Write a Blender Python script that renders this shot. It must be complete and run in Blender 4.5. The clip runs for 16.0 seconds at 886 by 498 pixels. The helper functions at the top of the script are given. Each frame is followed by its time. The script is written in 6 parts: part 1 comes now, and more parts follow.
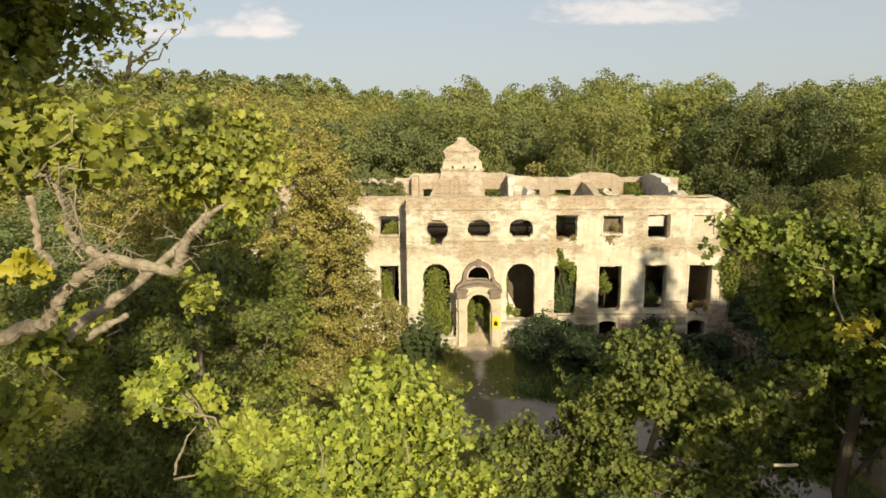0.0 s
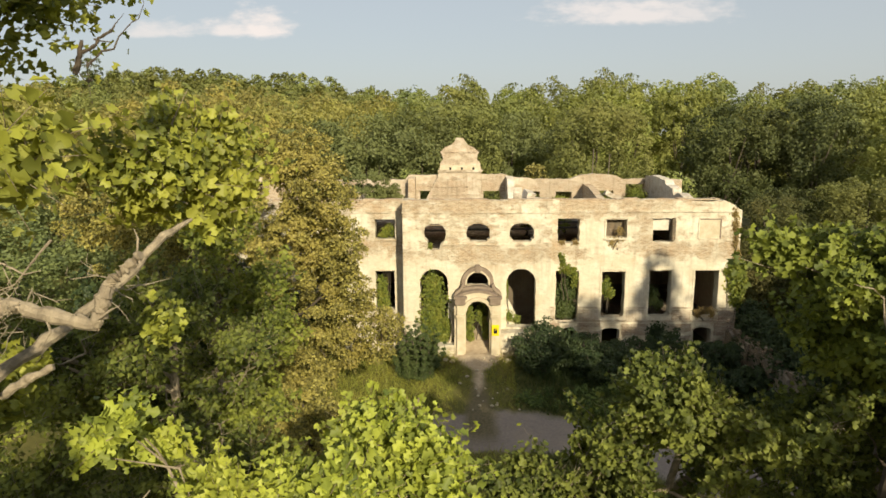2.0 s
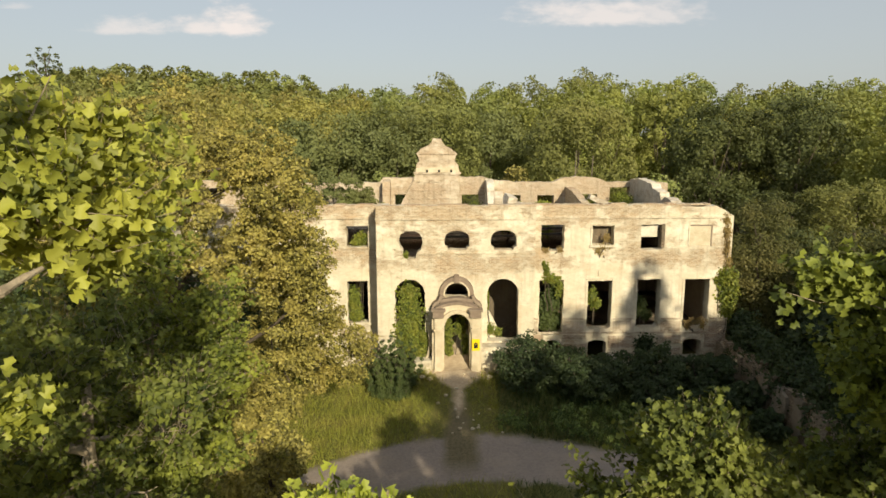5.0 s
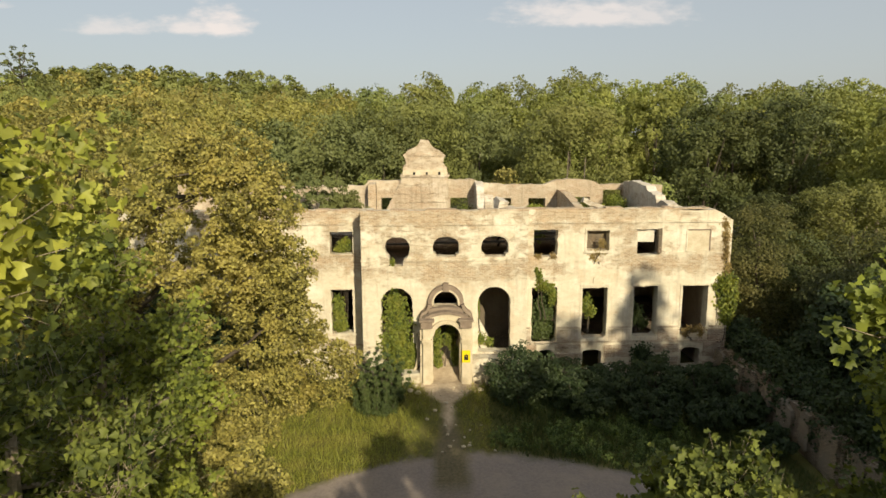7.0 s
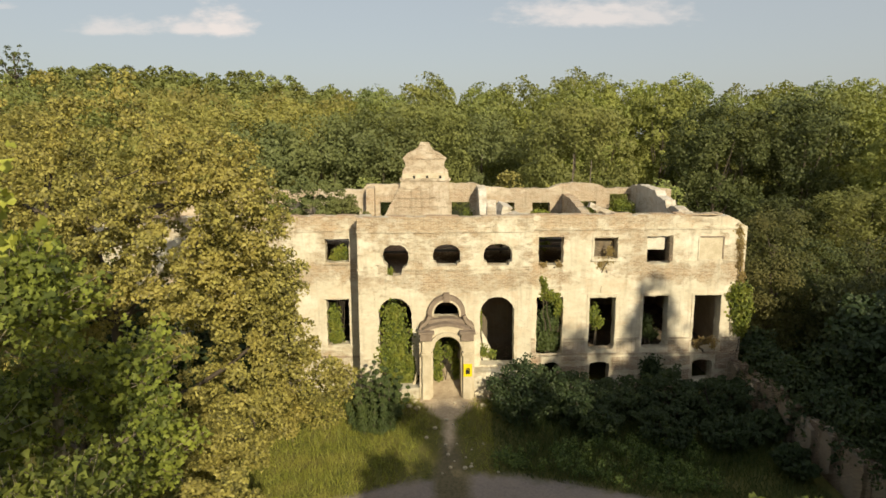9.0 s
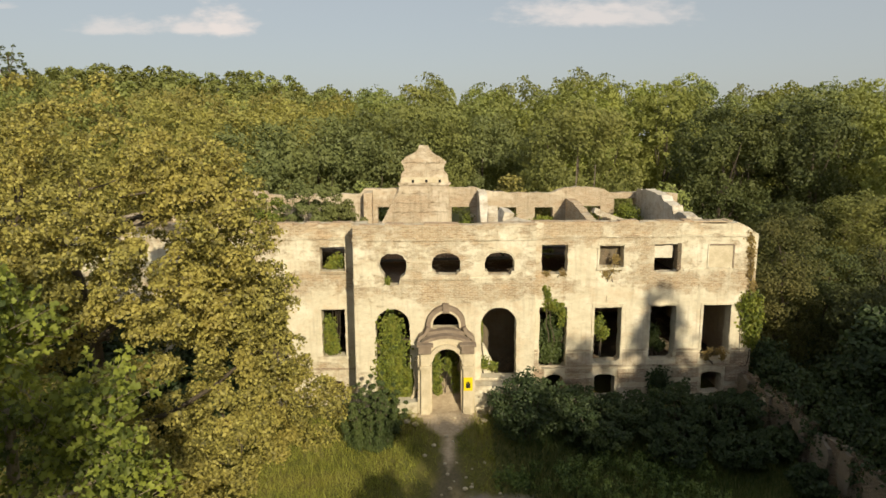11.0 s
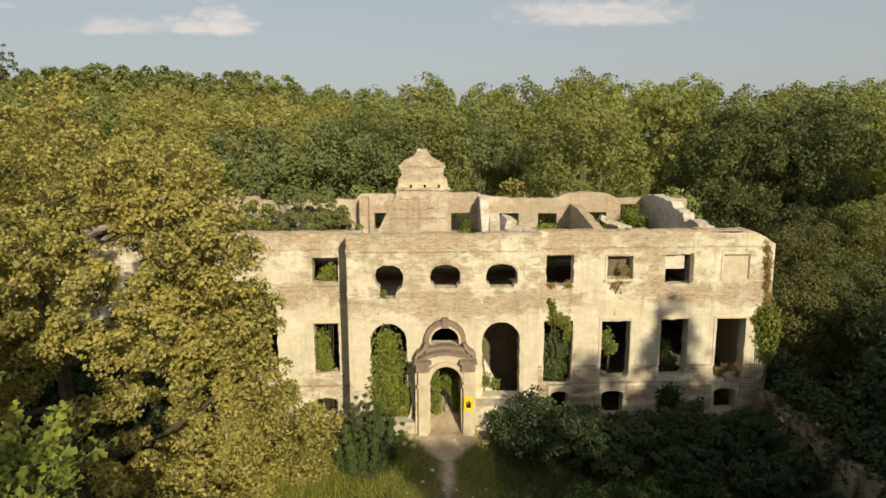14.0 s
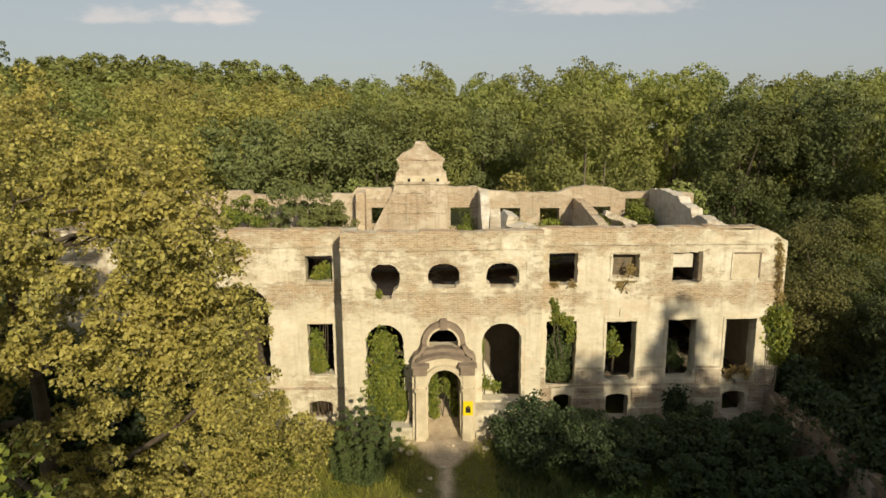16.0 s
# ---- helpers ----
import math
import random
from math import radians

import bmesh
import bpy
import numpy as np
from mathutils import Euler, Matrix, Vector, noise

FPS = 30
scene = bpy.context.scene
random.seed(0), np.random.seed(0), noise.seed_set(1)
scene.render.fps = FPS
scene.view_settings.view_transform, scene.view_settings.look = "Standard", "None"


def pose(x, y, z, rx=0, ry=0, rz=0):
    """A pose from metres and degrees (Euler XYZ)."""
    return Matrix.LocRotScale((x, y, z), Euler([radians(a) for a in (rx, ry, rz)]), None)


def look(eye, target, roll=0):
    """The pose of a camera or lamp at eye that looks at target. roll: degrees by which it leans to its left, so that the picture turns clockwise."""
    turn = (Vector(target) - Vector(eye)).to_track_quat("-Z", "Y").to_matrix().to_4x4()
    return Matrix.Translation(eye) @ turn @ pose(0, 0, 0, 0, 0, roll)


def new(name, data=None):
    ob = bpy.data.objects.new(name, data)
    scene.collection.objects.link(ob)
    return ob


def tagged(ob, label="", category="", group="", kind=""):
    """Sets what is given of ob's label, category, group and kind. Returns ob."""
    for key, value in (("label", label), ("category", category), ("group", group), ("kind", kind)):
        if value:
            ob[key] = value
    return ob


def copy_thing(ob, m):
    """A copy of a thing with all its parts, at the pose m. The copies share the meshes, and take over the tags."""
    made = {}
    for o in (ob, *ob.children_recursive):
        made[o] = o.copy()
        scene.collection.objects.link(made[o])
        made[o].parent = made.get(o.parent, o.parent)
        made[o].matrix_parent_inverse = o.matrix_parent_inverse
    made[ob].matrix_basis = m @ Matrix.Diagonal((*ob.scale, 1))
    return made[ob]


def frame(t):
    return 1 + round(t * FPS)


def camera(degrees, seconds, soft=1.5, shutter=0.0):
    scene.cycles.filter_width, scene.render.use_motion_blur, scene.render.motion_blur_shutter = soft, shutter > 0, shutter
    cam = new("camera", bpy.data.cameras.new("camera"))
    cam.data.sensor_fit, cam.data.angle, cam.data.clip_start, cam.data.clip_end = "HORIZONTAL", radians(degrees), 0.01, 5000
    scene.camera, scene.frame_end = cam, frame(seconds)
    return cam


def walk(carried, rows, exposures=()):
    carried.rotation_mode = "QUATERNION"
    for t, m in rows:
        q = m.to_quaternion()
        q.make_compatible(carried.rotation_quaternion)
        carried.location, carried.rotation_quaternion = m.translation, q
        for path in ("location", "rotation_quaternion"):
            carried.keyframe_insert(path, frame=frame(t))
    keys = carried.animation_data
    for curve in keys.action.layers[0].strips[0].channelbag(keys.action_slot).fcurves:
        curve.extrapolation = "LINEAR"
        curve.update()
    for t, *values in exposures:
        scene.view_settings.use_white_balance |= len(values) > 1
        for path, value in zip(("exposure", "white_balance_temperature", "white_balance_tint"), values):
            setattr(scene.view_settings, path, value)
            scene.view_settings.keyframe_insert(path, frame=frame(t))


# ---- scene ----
cam = camera(68.8, 16.0, soft=1.6)
PATH = [
    (0, (-2.034, -0.634, 15.411), (-2.101, 1.335, 15.068), -0.4),
    (0.5, (-2.077, -0.227, 15.42), (-2.143, 1.742, 15.077), -0.4),
    (1, (-2.138, 0.129, 15.449), (-2.201, 2.098, 15.105), -0.3),
    (1.5, (-2.216, 0.588, 15.457), (-2.278, 2.558, 15.112), -0.3),
    (2, (-2.195, 1.003, 15.473), (-2.25, 2.972, 15.129), -0.3),
    (2.5, (-2.196, 1.448, 15.513), (-2.24, 3.418, 15.168), -0.3),
    (3, (-2.209, 1.924, 15.509), (-2.228, 3.894, 15.164), -0.3),
    (3.5, (-2.24, 2.391, 15.509), (-2.247, 4.361, 15.164), -0.3),
    (4, (-2.284, 2.899, 15.512), (-2.288, 4.869, 15.167), -0.2),
    (6.5, (-2.264, 5.341, 15.606), (-2.21, 7.31, 15.261), -0.2),
    (7, (-2.276, 5.825, 15.607), (-2.221, 7.794, 15.263), -0.2),
    (7.5, (-2.242, 6.288, 15.625), (-2.189, 8.258, 15.281), -0.2),
    (8, (-2.212, 6.765, 15.651), (-2.161, 8.735, 15.306), -0.2),
    (8.5, (-2.183, 7.227, 15.706), (-2.133, 9.196, 15.361), -0.2),
    (9, (-2.143, 7.665, 15.745), (-2.094, 9.635, 15.402), -0.2),
    (11.5, (-2.011, 9.492, 16.047), (-1.964, 11.461, 15.703), -0.2),
    (12, (-1.987, 9.832, 16.089), (-1.94, 11.801, 15.745), -0.2),
    (12.5, (-1.971, 10.172, 16.124), (-1.924, 12.141, 15.78), -0.2),
    (13, (-1.965, 10.51, 16.166), (-1.918, 12.48, 15.822), -0.2),
    (13.5, (-1.947, 10.863, 16.204), (-1.9, 12.833, 15.86), -0.2),
    (14, (-1.929, 11.223, 16.234), (-1.882, 13.192, 15.889), -0.2),
    (14.5, (-1.885, 11.546, 16.265), (-1.839, 13.515, 15.916), -0.2),
    (15, (-1.85, 11.904, 16.296), (-1.805, 13.872, 15.94), -0.2),
    (15.5, (-1.814, 12.27, 16.34), (-1.769, 14.236, 15.975), -0.2),
    (16, (-1.787, 12.669, 16.384), (-1.742, 14.633, 16.009), -0.2),
]
walk(cam, [(t, look(eye, target, roll)) for t, eye, target, roll in PATH], [(0.0, 0.41), (2.0, 0.36), (4.0, 0.33), (9.0, 0.22), (16.0, 0.07)])

# ---- light ----
SUN_AZ, SUN_EL = radians(18), radians(24)
SUN_DIR = Vector((math.sin(SUN_AZ) * math.cos(SUN_EL), -math.cos(SUN_AZ) * math.cos(SUN_EL), math.sin(SUN_EL)))
sun_data = bpy.data.lights.new("sun", "SUN")
sun_data.energy, sun_data.angle, sun_data.color = 4.6, radians(0.9), (1.0, 0.86, 0.60)
sun_ob = new("sun", sun_data)
sun_ob.matrix_world = look(SUN_DIR * 200, (0, 0, 0))


def math_node(tree, op, a, b=None, clamp=False):
    n = tree.nodes.new("ShaderNodeMath")
    n.operation, n.use_clamp = op, clamp
    for i, v in enumerate((a, b)):
        if v is None:
            continue
        if isinstance(v, (int, float)):
            n.inputs[i].default_value = v
        else:
            tree.links.new(v, n.inputs[i])
    return n.outputs[0]


def mix_color(tree, fac, a, b, mode="MIX"):
    n = tree.nodes.new("ShaderNodeMix")
    n.data_type, n.blend_type = "RGBA", mode
    for i, v in ((0, fac), (6, a), (7, b)):
        if isinstance(v, (int, float)):
            n.inputs[i].default_value = v
        elif isinstance(v, tuple):
            n.inputs[i].default_value = (*v, 1.0)
        else:
            tree.links.new(v, n.inputs[i])
    return n.outputs[2]


def noise_node(tree, vec, scale, detail=4.0, rough=0.55):
    n = tree.nodes.new("ShaderNodeTexNoise")
    n.inputs["Scale"].default_value, n.inputs["Detail"].default_value, n.inputs["Roughness"].default_value = scale, detail, rough
    if vec is not None:
        tree.links.new(vec, n.inputs["Vector"])
    return n.outputs[0]


def ramp(tree, fac, low, high):
    n = tree.nodes.new("ShaderNodeMapRange")
    n.inputs[1].default_value, n.inputs[2].default_value = low, high
    tree.links.new(fac, n.inputs[0])
    return n.outputs[0]


def mapped(tree, vec, scale):
    n = tree.nodes.new("ShaderNodeMapping")
    n.inputs["Scale"].default_value = scale
    tree.links.new(vec, n.inputs["Vector"])
    return n.outputs[0]


# sky with a few fair-weather clouds
world = bpy.data.worlds.new("sky")
scene.world = world
world.use_nodes = True
wt = world.node_tree
wt.nodes.clear()
sky = wt.nodes.new("ShaderNodeTexSky")
sky.sky_type, sky.sun_disc = "NISHITA", False
sky.sun_elevation, sky.sun_rotation = SUN_EL, math.atan2(SUN_DIR.x, SUN_DIR.y)
sky.air_density, sky.dust_density, sky.ozone_density = 1.0, 2.2, 1.0
coord = wt.nodes.new("ShaderNodeTexCoord")
sep = wt.nodes.new("ShaderNodeSeparateXYZ")
wt.links.new(coord.outputs["Generated"], sep.inputs[0])
ahead = math_node(wt, "MAXIMUM", sep.outputs[1], 0.05)
u = math_node(wt, "DIVIDE", sep.outputs[0], ahead)
v = math_node(wt, "DIVIDE", sep.outputs[2], ahead)
comb = wt.nodes.new("ShaderNodeCombineXYZ")
wt.links.new(u, comb.inputs[0])
wt.links.new(v, comb.inputs[1])
fluff = noise_node(wt, mapped(wt, comb.outputs[0], (1.0, 2.4, 1.0)), 26.0, 6.0, 0.6)
cover = None
for cu, cv, ru, rv, dens in ((-0.30, 0.156, 0.052, 0.034, 0.95), (-0.34, 0.155, 0.06, 0.022, 0.8), (-0.45, 0.154, 0.06, 0.020, 0.6), (0.25, 0.170, 0.135, 0.036, 0.75), (0.33, 0.173, 0.07, 0.03, 0.6), (-0.62, 0.186, 0.03, 0.008, 0.3), (0.52, 0.205, 0.08, 0.010, 0.3)):
    du = math_node(wt, "DIVIDE", math_node(wt, "SUBTRACT", u, cu), ru)
    dv = math_node(wt, "DIVIDE", math_node(wt, "SUBTRACT", v, cv), rv)
    dv = math_node(wt, "MAXIMUM", dv, math_node(wt, "MULTIPLY", dv, -3.2))
    r = math_node(wt, "SQRT", math_node(wt, "ADD", math_node(wt, "MULTIPLY", du, du), math_node(wt, "MULTIPLY", dv, dv)))
    r = math_node(wt, "ADD", r, math_node(wt, "MULTIPLY", math_node(wt, "SUBTRACT", fluff, 0.5), 2.2))
    m = wt.nodes.new("ShaderNodeMapRange")
    m.interpolation_type = "SMOOTHSTEP"
    m.inputs[1].default_value, m.inputs[2].default_value, m.inputs[3].default_value, m.inputs[4].default_value = 0.15, 1.25, dens, 0.0
    wt.links.new(r, m.inputs[0])
    cover = m.outputs[0] if cover is None else math_node(wt, "MAXIMUM", cover, m.outputs[0])
hazed = mix_color(wt, 0.6, sky.outputs[0], (5.9, 6.05, 6.0))
clouded = mix_color(wt, cover, hazed, (8.8, 7.95, 7.4))
back = wt.nodes.new("ShaderNodeBackground")
back.inputs["Strength"].default_value = 0.085
wt.links.new(clouded, back.inputs["Color"])
out = wt.nodes.new("ShaderNodeOutputWorld")
wt.links.new(back.outputs[0], out.inputs["Surface"])


# ---- materials ----
def base_material(name, rough=0.85, spec=0.3):
    m = bpy.data.materials.new(name)
    m.use_nodes = True
    t = m.node_tree
    b = t.nodes["Principled BSDF"]
    b.inputs["Roughness"].default_value = rough
    b.inputs["Specular IOR Level"].default_value = spec
    return m, t, b


def object_vec(t):
    n = t.nodes.new("ShaderNodeNewGeometry")
    return n.outputs["Position"]


def bump(t, b, height, strength, distance):
    n = t.nodes.new("ShaderNodeBump")
    n.inputs["Strength"].default_value, n.inputs["Distance"].default_value = strength, distance
    t.links.new(height, n.inputs["Height"])
    t.links.new(n.outputs[0], b.inputs["Normal"])


def masonry(name, plaster, brick_a, brick_b, share, stain=0.5):
    """Plaster that has worn and fallen off in patches, over uneven brick courses, with streaks and damp stains."""
    m, t, b = base_material(name, 0.92, 0.2)
    pos = object_vec(t)
    s = t.nodes.new("ShaderNodeSeparateXYZ")
    t.links.new(pos, s.inputs[0])
    wave = math_node(t, "MULTIPLY", math_node(t, "SUBTRACT", noise_node(t, pos, 1.1, 3.0, 0.6), 0.5), 0.12)
    c = t.nodes.new("ShaderNodeCombineXYZ")
    t.links.new(math_node(t, "ADD", s.outputs[0], s.outputs[1]), c.inputs[0])
    t.links.new(math_node(t, "ADD", s.outputs[2], wave), c.inputs[1])
    br = t.nodes.new("ShaderNodeTexBrick")
    t.links.new(c.outputs[0], br.inputs["Vector"])
    br.inputs["Scale"].default_value = 1.0
    br.inputs["Brick Width"].default_value, br.inputs["Row Height"].default_value = 0.29, 0.095
    br.inputs["Mortar Size"].default_value, br.inputs["Mortar Smooth"].default_value, br.inputs["Bias"].default_value = 0.014, 0.3, 0.0
    br.inputs["Color1"].default_value, br.inputs["Color2"].default_value = (*brick_a, 1), (*brick_b, 1)
    br.inputs["Mortar"].default_value = (0.62, 0.54, 0.40, 1)
    large = noise_node(t, pos, 0.33, 3.0, 0.6)
    mid = noise_node(t, mapped(t, pos, (1, 1, 1.7)), 1.5, 7.0, 0.72)
    fine = noise_node(t, pos, 8.0, 5.0, 0.72)
    course = noise_node(t, mapped(t, pos, (1.0, 1.0, 2.6)), 2.6, 5.0, 0.75)
    bare = math_node(t, "ADD", math_node(t, "MULTIPLY", large, 0.55), math_node(t, "MULTIPLY", mid, 0.55))
    for level, wide, amount in ((7.5, 0.7, 0.12), (10.95, 0.4, 0.06), (5.0, 1.9, -0.2), (9.1, 0.6, -0.015)):
        q = math_node(t, "DIVIDE", math_node(t, "SUBTRACT", s.outputs[2], level), wide)
        bare = math_node(t, "ADD", bare, math_node(t, "MULTIPLY", math_node(t, "EXPONENT", math_node(t, "MULTIPLY", math_node(t, "MULTIPLY", q, q), -1.0)), amount))
    mask = ramp(t, math_node(t, "ADD", bare, math_node(t, "MULTIPLY", math_node(t, "SUBTRACT", fine, 0.5), 0.22)), share - 0.03, share + 0.09)
    tone = mix_color(t, ramp(t, mid, 0.32, 0.72), plaster, tuple(x * k for x, k in zip(plaster, (0.80, 0.77, 0.72))))
    tone = mix_color(t, ramp(t, noise_node(t, pos, 0.7, 6.0, 0.65), 0.5, 0.68), tone, tuple(min(0.85, x * k) for x, k in zip(plaster, (1.12, 1.14, 1.2))))
    tone = mix_color(t, math_node(t, "MULTIPLY", ramp(t, course, 0.55, 0.70), 0.5), tone, tuple(x * 0.55 for x in plaster))
    bricks = mix_color(t, math_node(t, "MULTIPLY", ramp(t, fine, 0.42, 0.64), 0.46), br.outputs["Color"], tuple(x * 0.92 for x in plaster))
    bricks = mix_color(t, math_node(t, "MULTIPLY", ramp(t, course, 0.5, 0.68), 0.6), bricks, tuple(x * 0.7 for x in brick_a))
    col = mix_color(t, mask, tone, bricks)
    streak = noise_node(t, mapped(t, pos, (2.6, 2.6, 0.22)), 1.6, 5.0, 0.65)
    col = mix_color(t, math_node(t, "MULTIPLY", ramp(t, streak, 0.52, 0.78), stain), col, (0.23, 0.18, 0.115))
    blotch = noise_node(t, mapped(t, pos, (1.0, 1.0, 1.4)), 0.95, 6.0, 0.7)
    col = mix_color(t, math_node(t, "MULTIPLY", ramp(t, blotch, 0.52, 0.66), 0.28), col, tuple(x * k for x, k in zip(brick_b, (0.98, 0.86, 0.74))))
    speck = ramp(t, noise_node(t, mapped(t, pos, (1.0, 1.0, 2.2)), 4.6, 6.0, 0.9), 0.61, 0.68)
    col = mix_color(t, math_node(t, "MULTIPLY", speck, 0.68), col, (0.20, 0.13, 0.08))
    t.links.new(col, b.inputs["Base Color"])
    h = math_node(t, "SUBTRACT", math_node(t, "MULTIPLY", fine, 0.5), math_node(t, "MULTIPLY", mask, 0.5))
    h = math_node(t, "SUBTRACT", h, math_node(t, "MULTIPLY", math_node(t, "MULTIPLY", br.outputs["Fac"], mask), 0.5))
    h = math_node(t, "SUBTRACT", h, math_node(t, "MULTIPLY", speck, 0.4))
    bump(t, b, h, 0.9, 0.06)
    return m


def mottled(name, a, b_col, scale, rough=0.9, fine_scale=8.0, height=0.02):
    m, t, b = base_material(name, rough, 0.25)
    pos = object_vec(t)
    n1, n2 = noise_node(t, pos, scale, 5.0, 0.6), noise_node(t, pos, scale * fine_scale, 4.0, 0.65)
    col = mix_color(t, ramp(t, n1, 0.35, 0.65), a, b_col)
    col = mix_color(t, math_node(t, "MULTIPLY", ramp(t, n2, 0.45, 0.75), 0.4), col, tuple(x * 0.5 for x in a))
    t.links.new(col, b.inputs["Base Color"])
    bump(t, b, n2, 0.6, height)
    return m


def foliage(name, dark, light, tips, gloss=0.35, through_light=0.24, spread=0.6, vary=0.0):
    """Leaves: each leaf its own tint, each tree of a wood a little its own, some light passing through."""
    m, t, b = base_material(name, 0.55, gloss)
    geo = t.nodes.new("ShaderNodeNewGeometry")
    info = t.nodes.new("ShaderNodeObjectInfo")
    big = noise_node(t, geo.outputs["Position"], spread, 2.0, 0.5)
    col = mix_color(t, geo.outputs["Random Per Island"], dark, light)
    col = mix_color(t, math_node(t, "MULTIPLY", ramp(t, big, 0.45, 0.7), 0.55), col, tips)
    hsv = t.nodes.new("ShaderNodeHueSaturation")
    t.links.new(math_node(t, "ADD", math_node(t, "MULTIPLY", info.outputs["Random"], 0.024 * vary), 0.5 - 0.012 * vary), hsv.inputs["Hue"])
    t.links.new(math_node(t, "ADD", math_node(t, "MULTIPLY", info.outputs["Random"], 0.46 * vary), 1.0 - 0.23 * vary), hsv.inputs["Value"])
    t.links.new(col, hsv.inputs["Color"])
    t.links.new(hsv.outputs[0], b.inputs["Base Color"])
    tr = t.nodes.new("ShaderNodeBsdfTranslucent")
    t.links.new(mix_color(t, 1.0, hsv.outputs[0], (1.5, 1.35, 0.7), "MULTIPLY"), tr.inputs["Color"])
    mx = t.nodes.new("ShaderNodeMixShader")
    mx.inputs[0].default_value = through_light
    t.links.new(b.outputs[0], mx.inputs[1])
    t.links.new(tr.outputs[0], mx.inputs[2])
    t.links.new(mx.outputs[0], t.nodes["Material Output"].inputs["Surface"])
    return m


MAT_FACADE = masonry("cream_plaster_over_brick", (0.67, 0.622, 0.493), (0.345, 0.24, 0.145), (0.54, 0.41, 0.265), 0.56, 0.4)
MAT_GABLE = masonry("pale_worn_gable_brick", (0.56, 0.49, 0.38), (0.38, 0.28, 0.185), (0.51, 0.40, 0.29), 0.53, 0.6)
MAT_BRICK = masonry("weathered_bare_brick", (0.60, 0.52, 0.39), (0.38, 0.25, 0.155), (0.56, 0.42, 0.28), 0.50, 0.5)
MAT_BASE = masonry("damp_plinth_plaster", (0.54, 0.48, 0.38), (0.24, 0.155, 0.11), (0.40, 0.28, 0.20), 0.51, 0.75)
# MAT_INNER: the shade indoors is put into its dark colour
MAT_INNER = masonry("shade_dark_inner_masonry", (0.16, 0.135, 0.10), (0.17, 0.11, 0.075), (0.22, 0.15, 0.10), 0.52, 0.8)
# park wall brick and plaster, their colours lowered to stand for deep shade
MAT_WALL = masonry("shade_dark_crumbling_brick", (0.20, 0.16, 0.12), (0.13, 0.088, 0.062), (0.19, 0.13, 0.09), 0.47, 0.8)
MAT_BAY = masonry("shade_dark_plaster", (0.26, 0.225, 0.175), (0.14, 0.10, 0.07), (0.20, 0.15, 0.105), 0.53, 0.8)
MAT_GREY = masonry("grey_weathered_mortar", (0.62, 0.575, 0.49), (0.36, 0.29, 0.21), (0.50, 0.42, 0.32), 0.57, 0.5)
MAT_STONE = mottled("grey_brown_sandstone", (0.20, 0.155, 0.12), (0.29, 0.235, 0.18), 2.2)
MAT_PALE = mottled("pale_limestone", (0.62, 0.55, 0.41), (0.50, 0.43, 0.30), 1.8)
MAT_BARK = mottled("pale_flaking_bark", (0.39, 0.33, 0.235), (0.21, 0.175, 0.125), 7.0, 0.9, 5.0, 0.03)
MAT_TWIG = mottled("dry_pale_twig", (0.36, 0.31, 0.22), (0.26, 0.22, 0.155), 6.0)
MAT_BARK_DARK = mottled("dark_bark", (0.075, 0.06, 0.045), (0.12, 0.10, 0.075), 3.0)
MAT_YELLOW = mottled("yellow_enamel", (0.80, 0.62, 0.01), (0.74, 0.57, 0.012), 3.0, 0.45)
MAT_BLACK = mottled("black_paint", (0.012, 0.012, 0.012), (0.02, 0.02, 0.02), 3.0, 0.6)
MAT_IRON = mottled("rusty_iron", (0.09, 0.05, 0.03), (0.05, 0.04, 0.035), 6.0, 0.7)
MAT_WHITE = mottled("whitewashed_board", (0.70, 0.66, 0.56), (0.56, 0.52, 0.43), 2.0)
MAT_BEAM = mottled("shade_dark_timber", (0.05, 0.045, 0.04), (0.09, 0.08, 0.065), 5.0)
MAT_EARTH = mottled("trodden_pale_earth", (0.50, 0.41, 0.29), (0.36, 0.28, 0.19), 2.4)
MAT_WOOD = mottled("grey_timber", (0.20, 0.17, 0.13), (0.13, 0.11, 0.085), 4.0)
# plane leaves: BRIGHT, HALF and SHADE carry sun or shade in their colour
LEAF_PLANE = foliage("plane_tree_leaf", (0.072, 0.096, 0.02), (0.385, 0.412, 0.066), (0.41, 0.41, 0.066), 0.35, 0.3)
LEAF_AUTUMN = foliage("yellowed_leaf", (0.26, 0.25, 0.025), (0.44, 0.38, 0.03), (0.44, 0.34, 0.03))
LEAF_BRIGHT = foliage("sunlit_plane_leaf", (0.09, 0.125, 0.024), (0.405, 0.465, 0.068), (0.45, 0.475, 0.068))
LEAF_HALF = foliage("half_shaded_plane_leaf", (0.04, 0.06, 0.016), (0.23, 0.272, 0.05), (0.36, 0.395, 0.06), 0.22, 0.26)
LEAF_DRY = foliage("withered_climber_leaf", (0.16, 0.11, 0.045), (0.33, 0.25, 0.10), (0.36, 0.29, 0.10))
LEAF_SHADE = foliage("shaded_plane_leaf", (0.036, 0.052, 0.016), (0.19, 0.223, 0.048), (0.265, 0.287, 0.058), 0.2, 0.26)
LEAF_CHESTNUT = foliage("tarnished_chestnut_leaf", (0.07, 0.069, 0.023), (0.42, 0.385, 0.1), (0.425, 0.36, 0.097), 0.35, 0.24)
LEAF_FOREST = foliage("forest_leaf", (0.135, 0.158, 0.05), (0.235, 0.258, 0.08), (0.262, 0.268, 0.078), 0.2, 0.24, 0.16, 0.8)
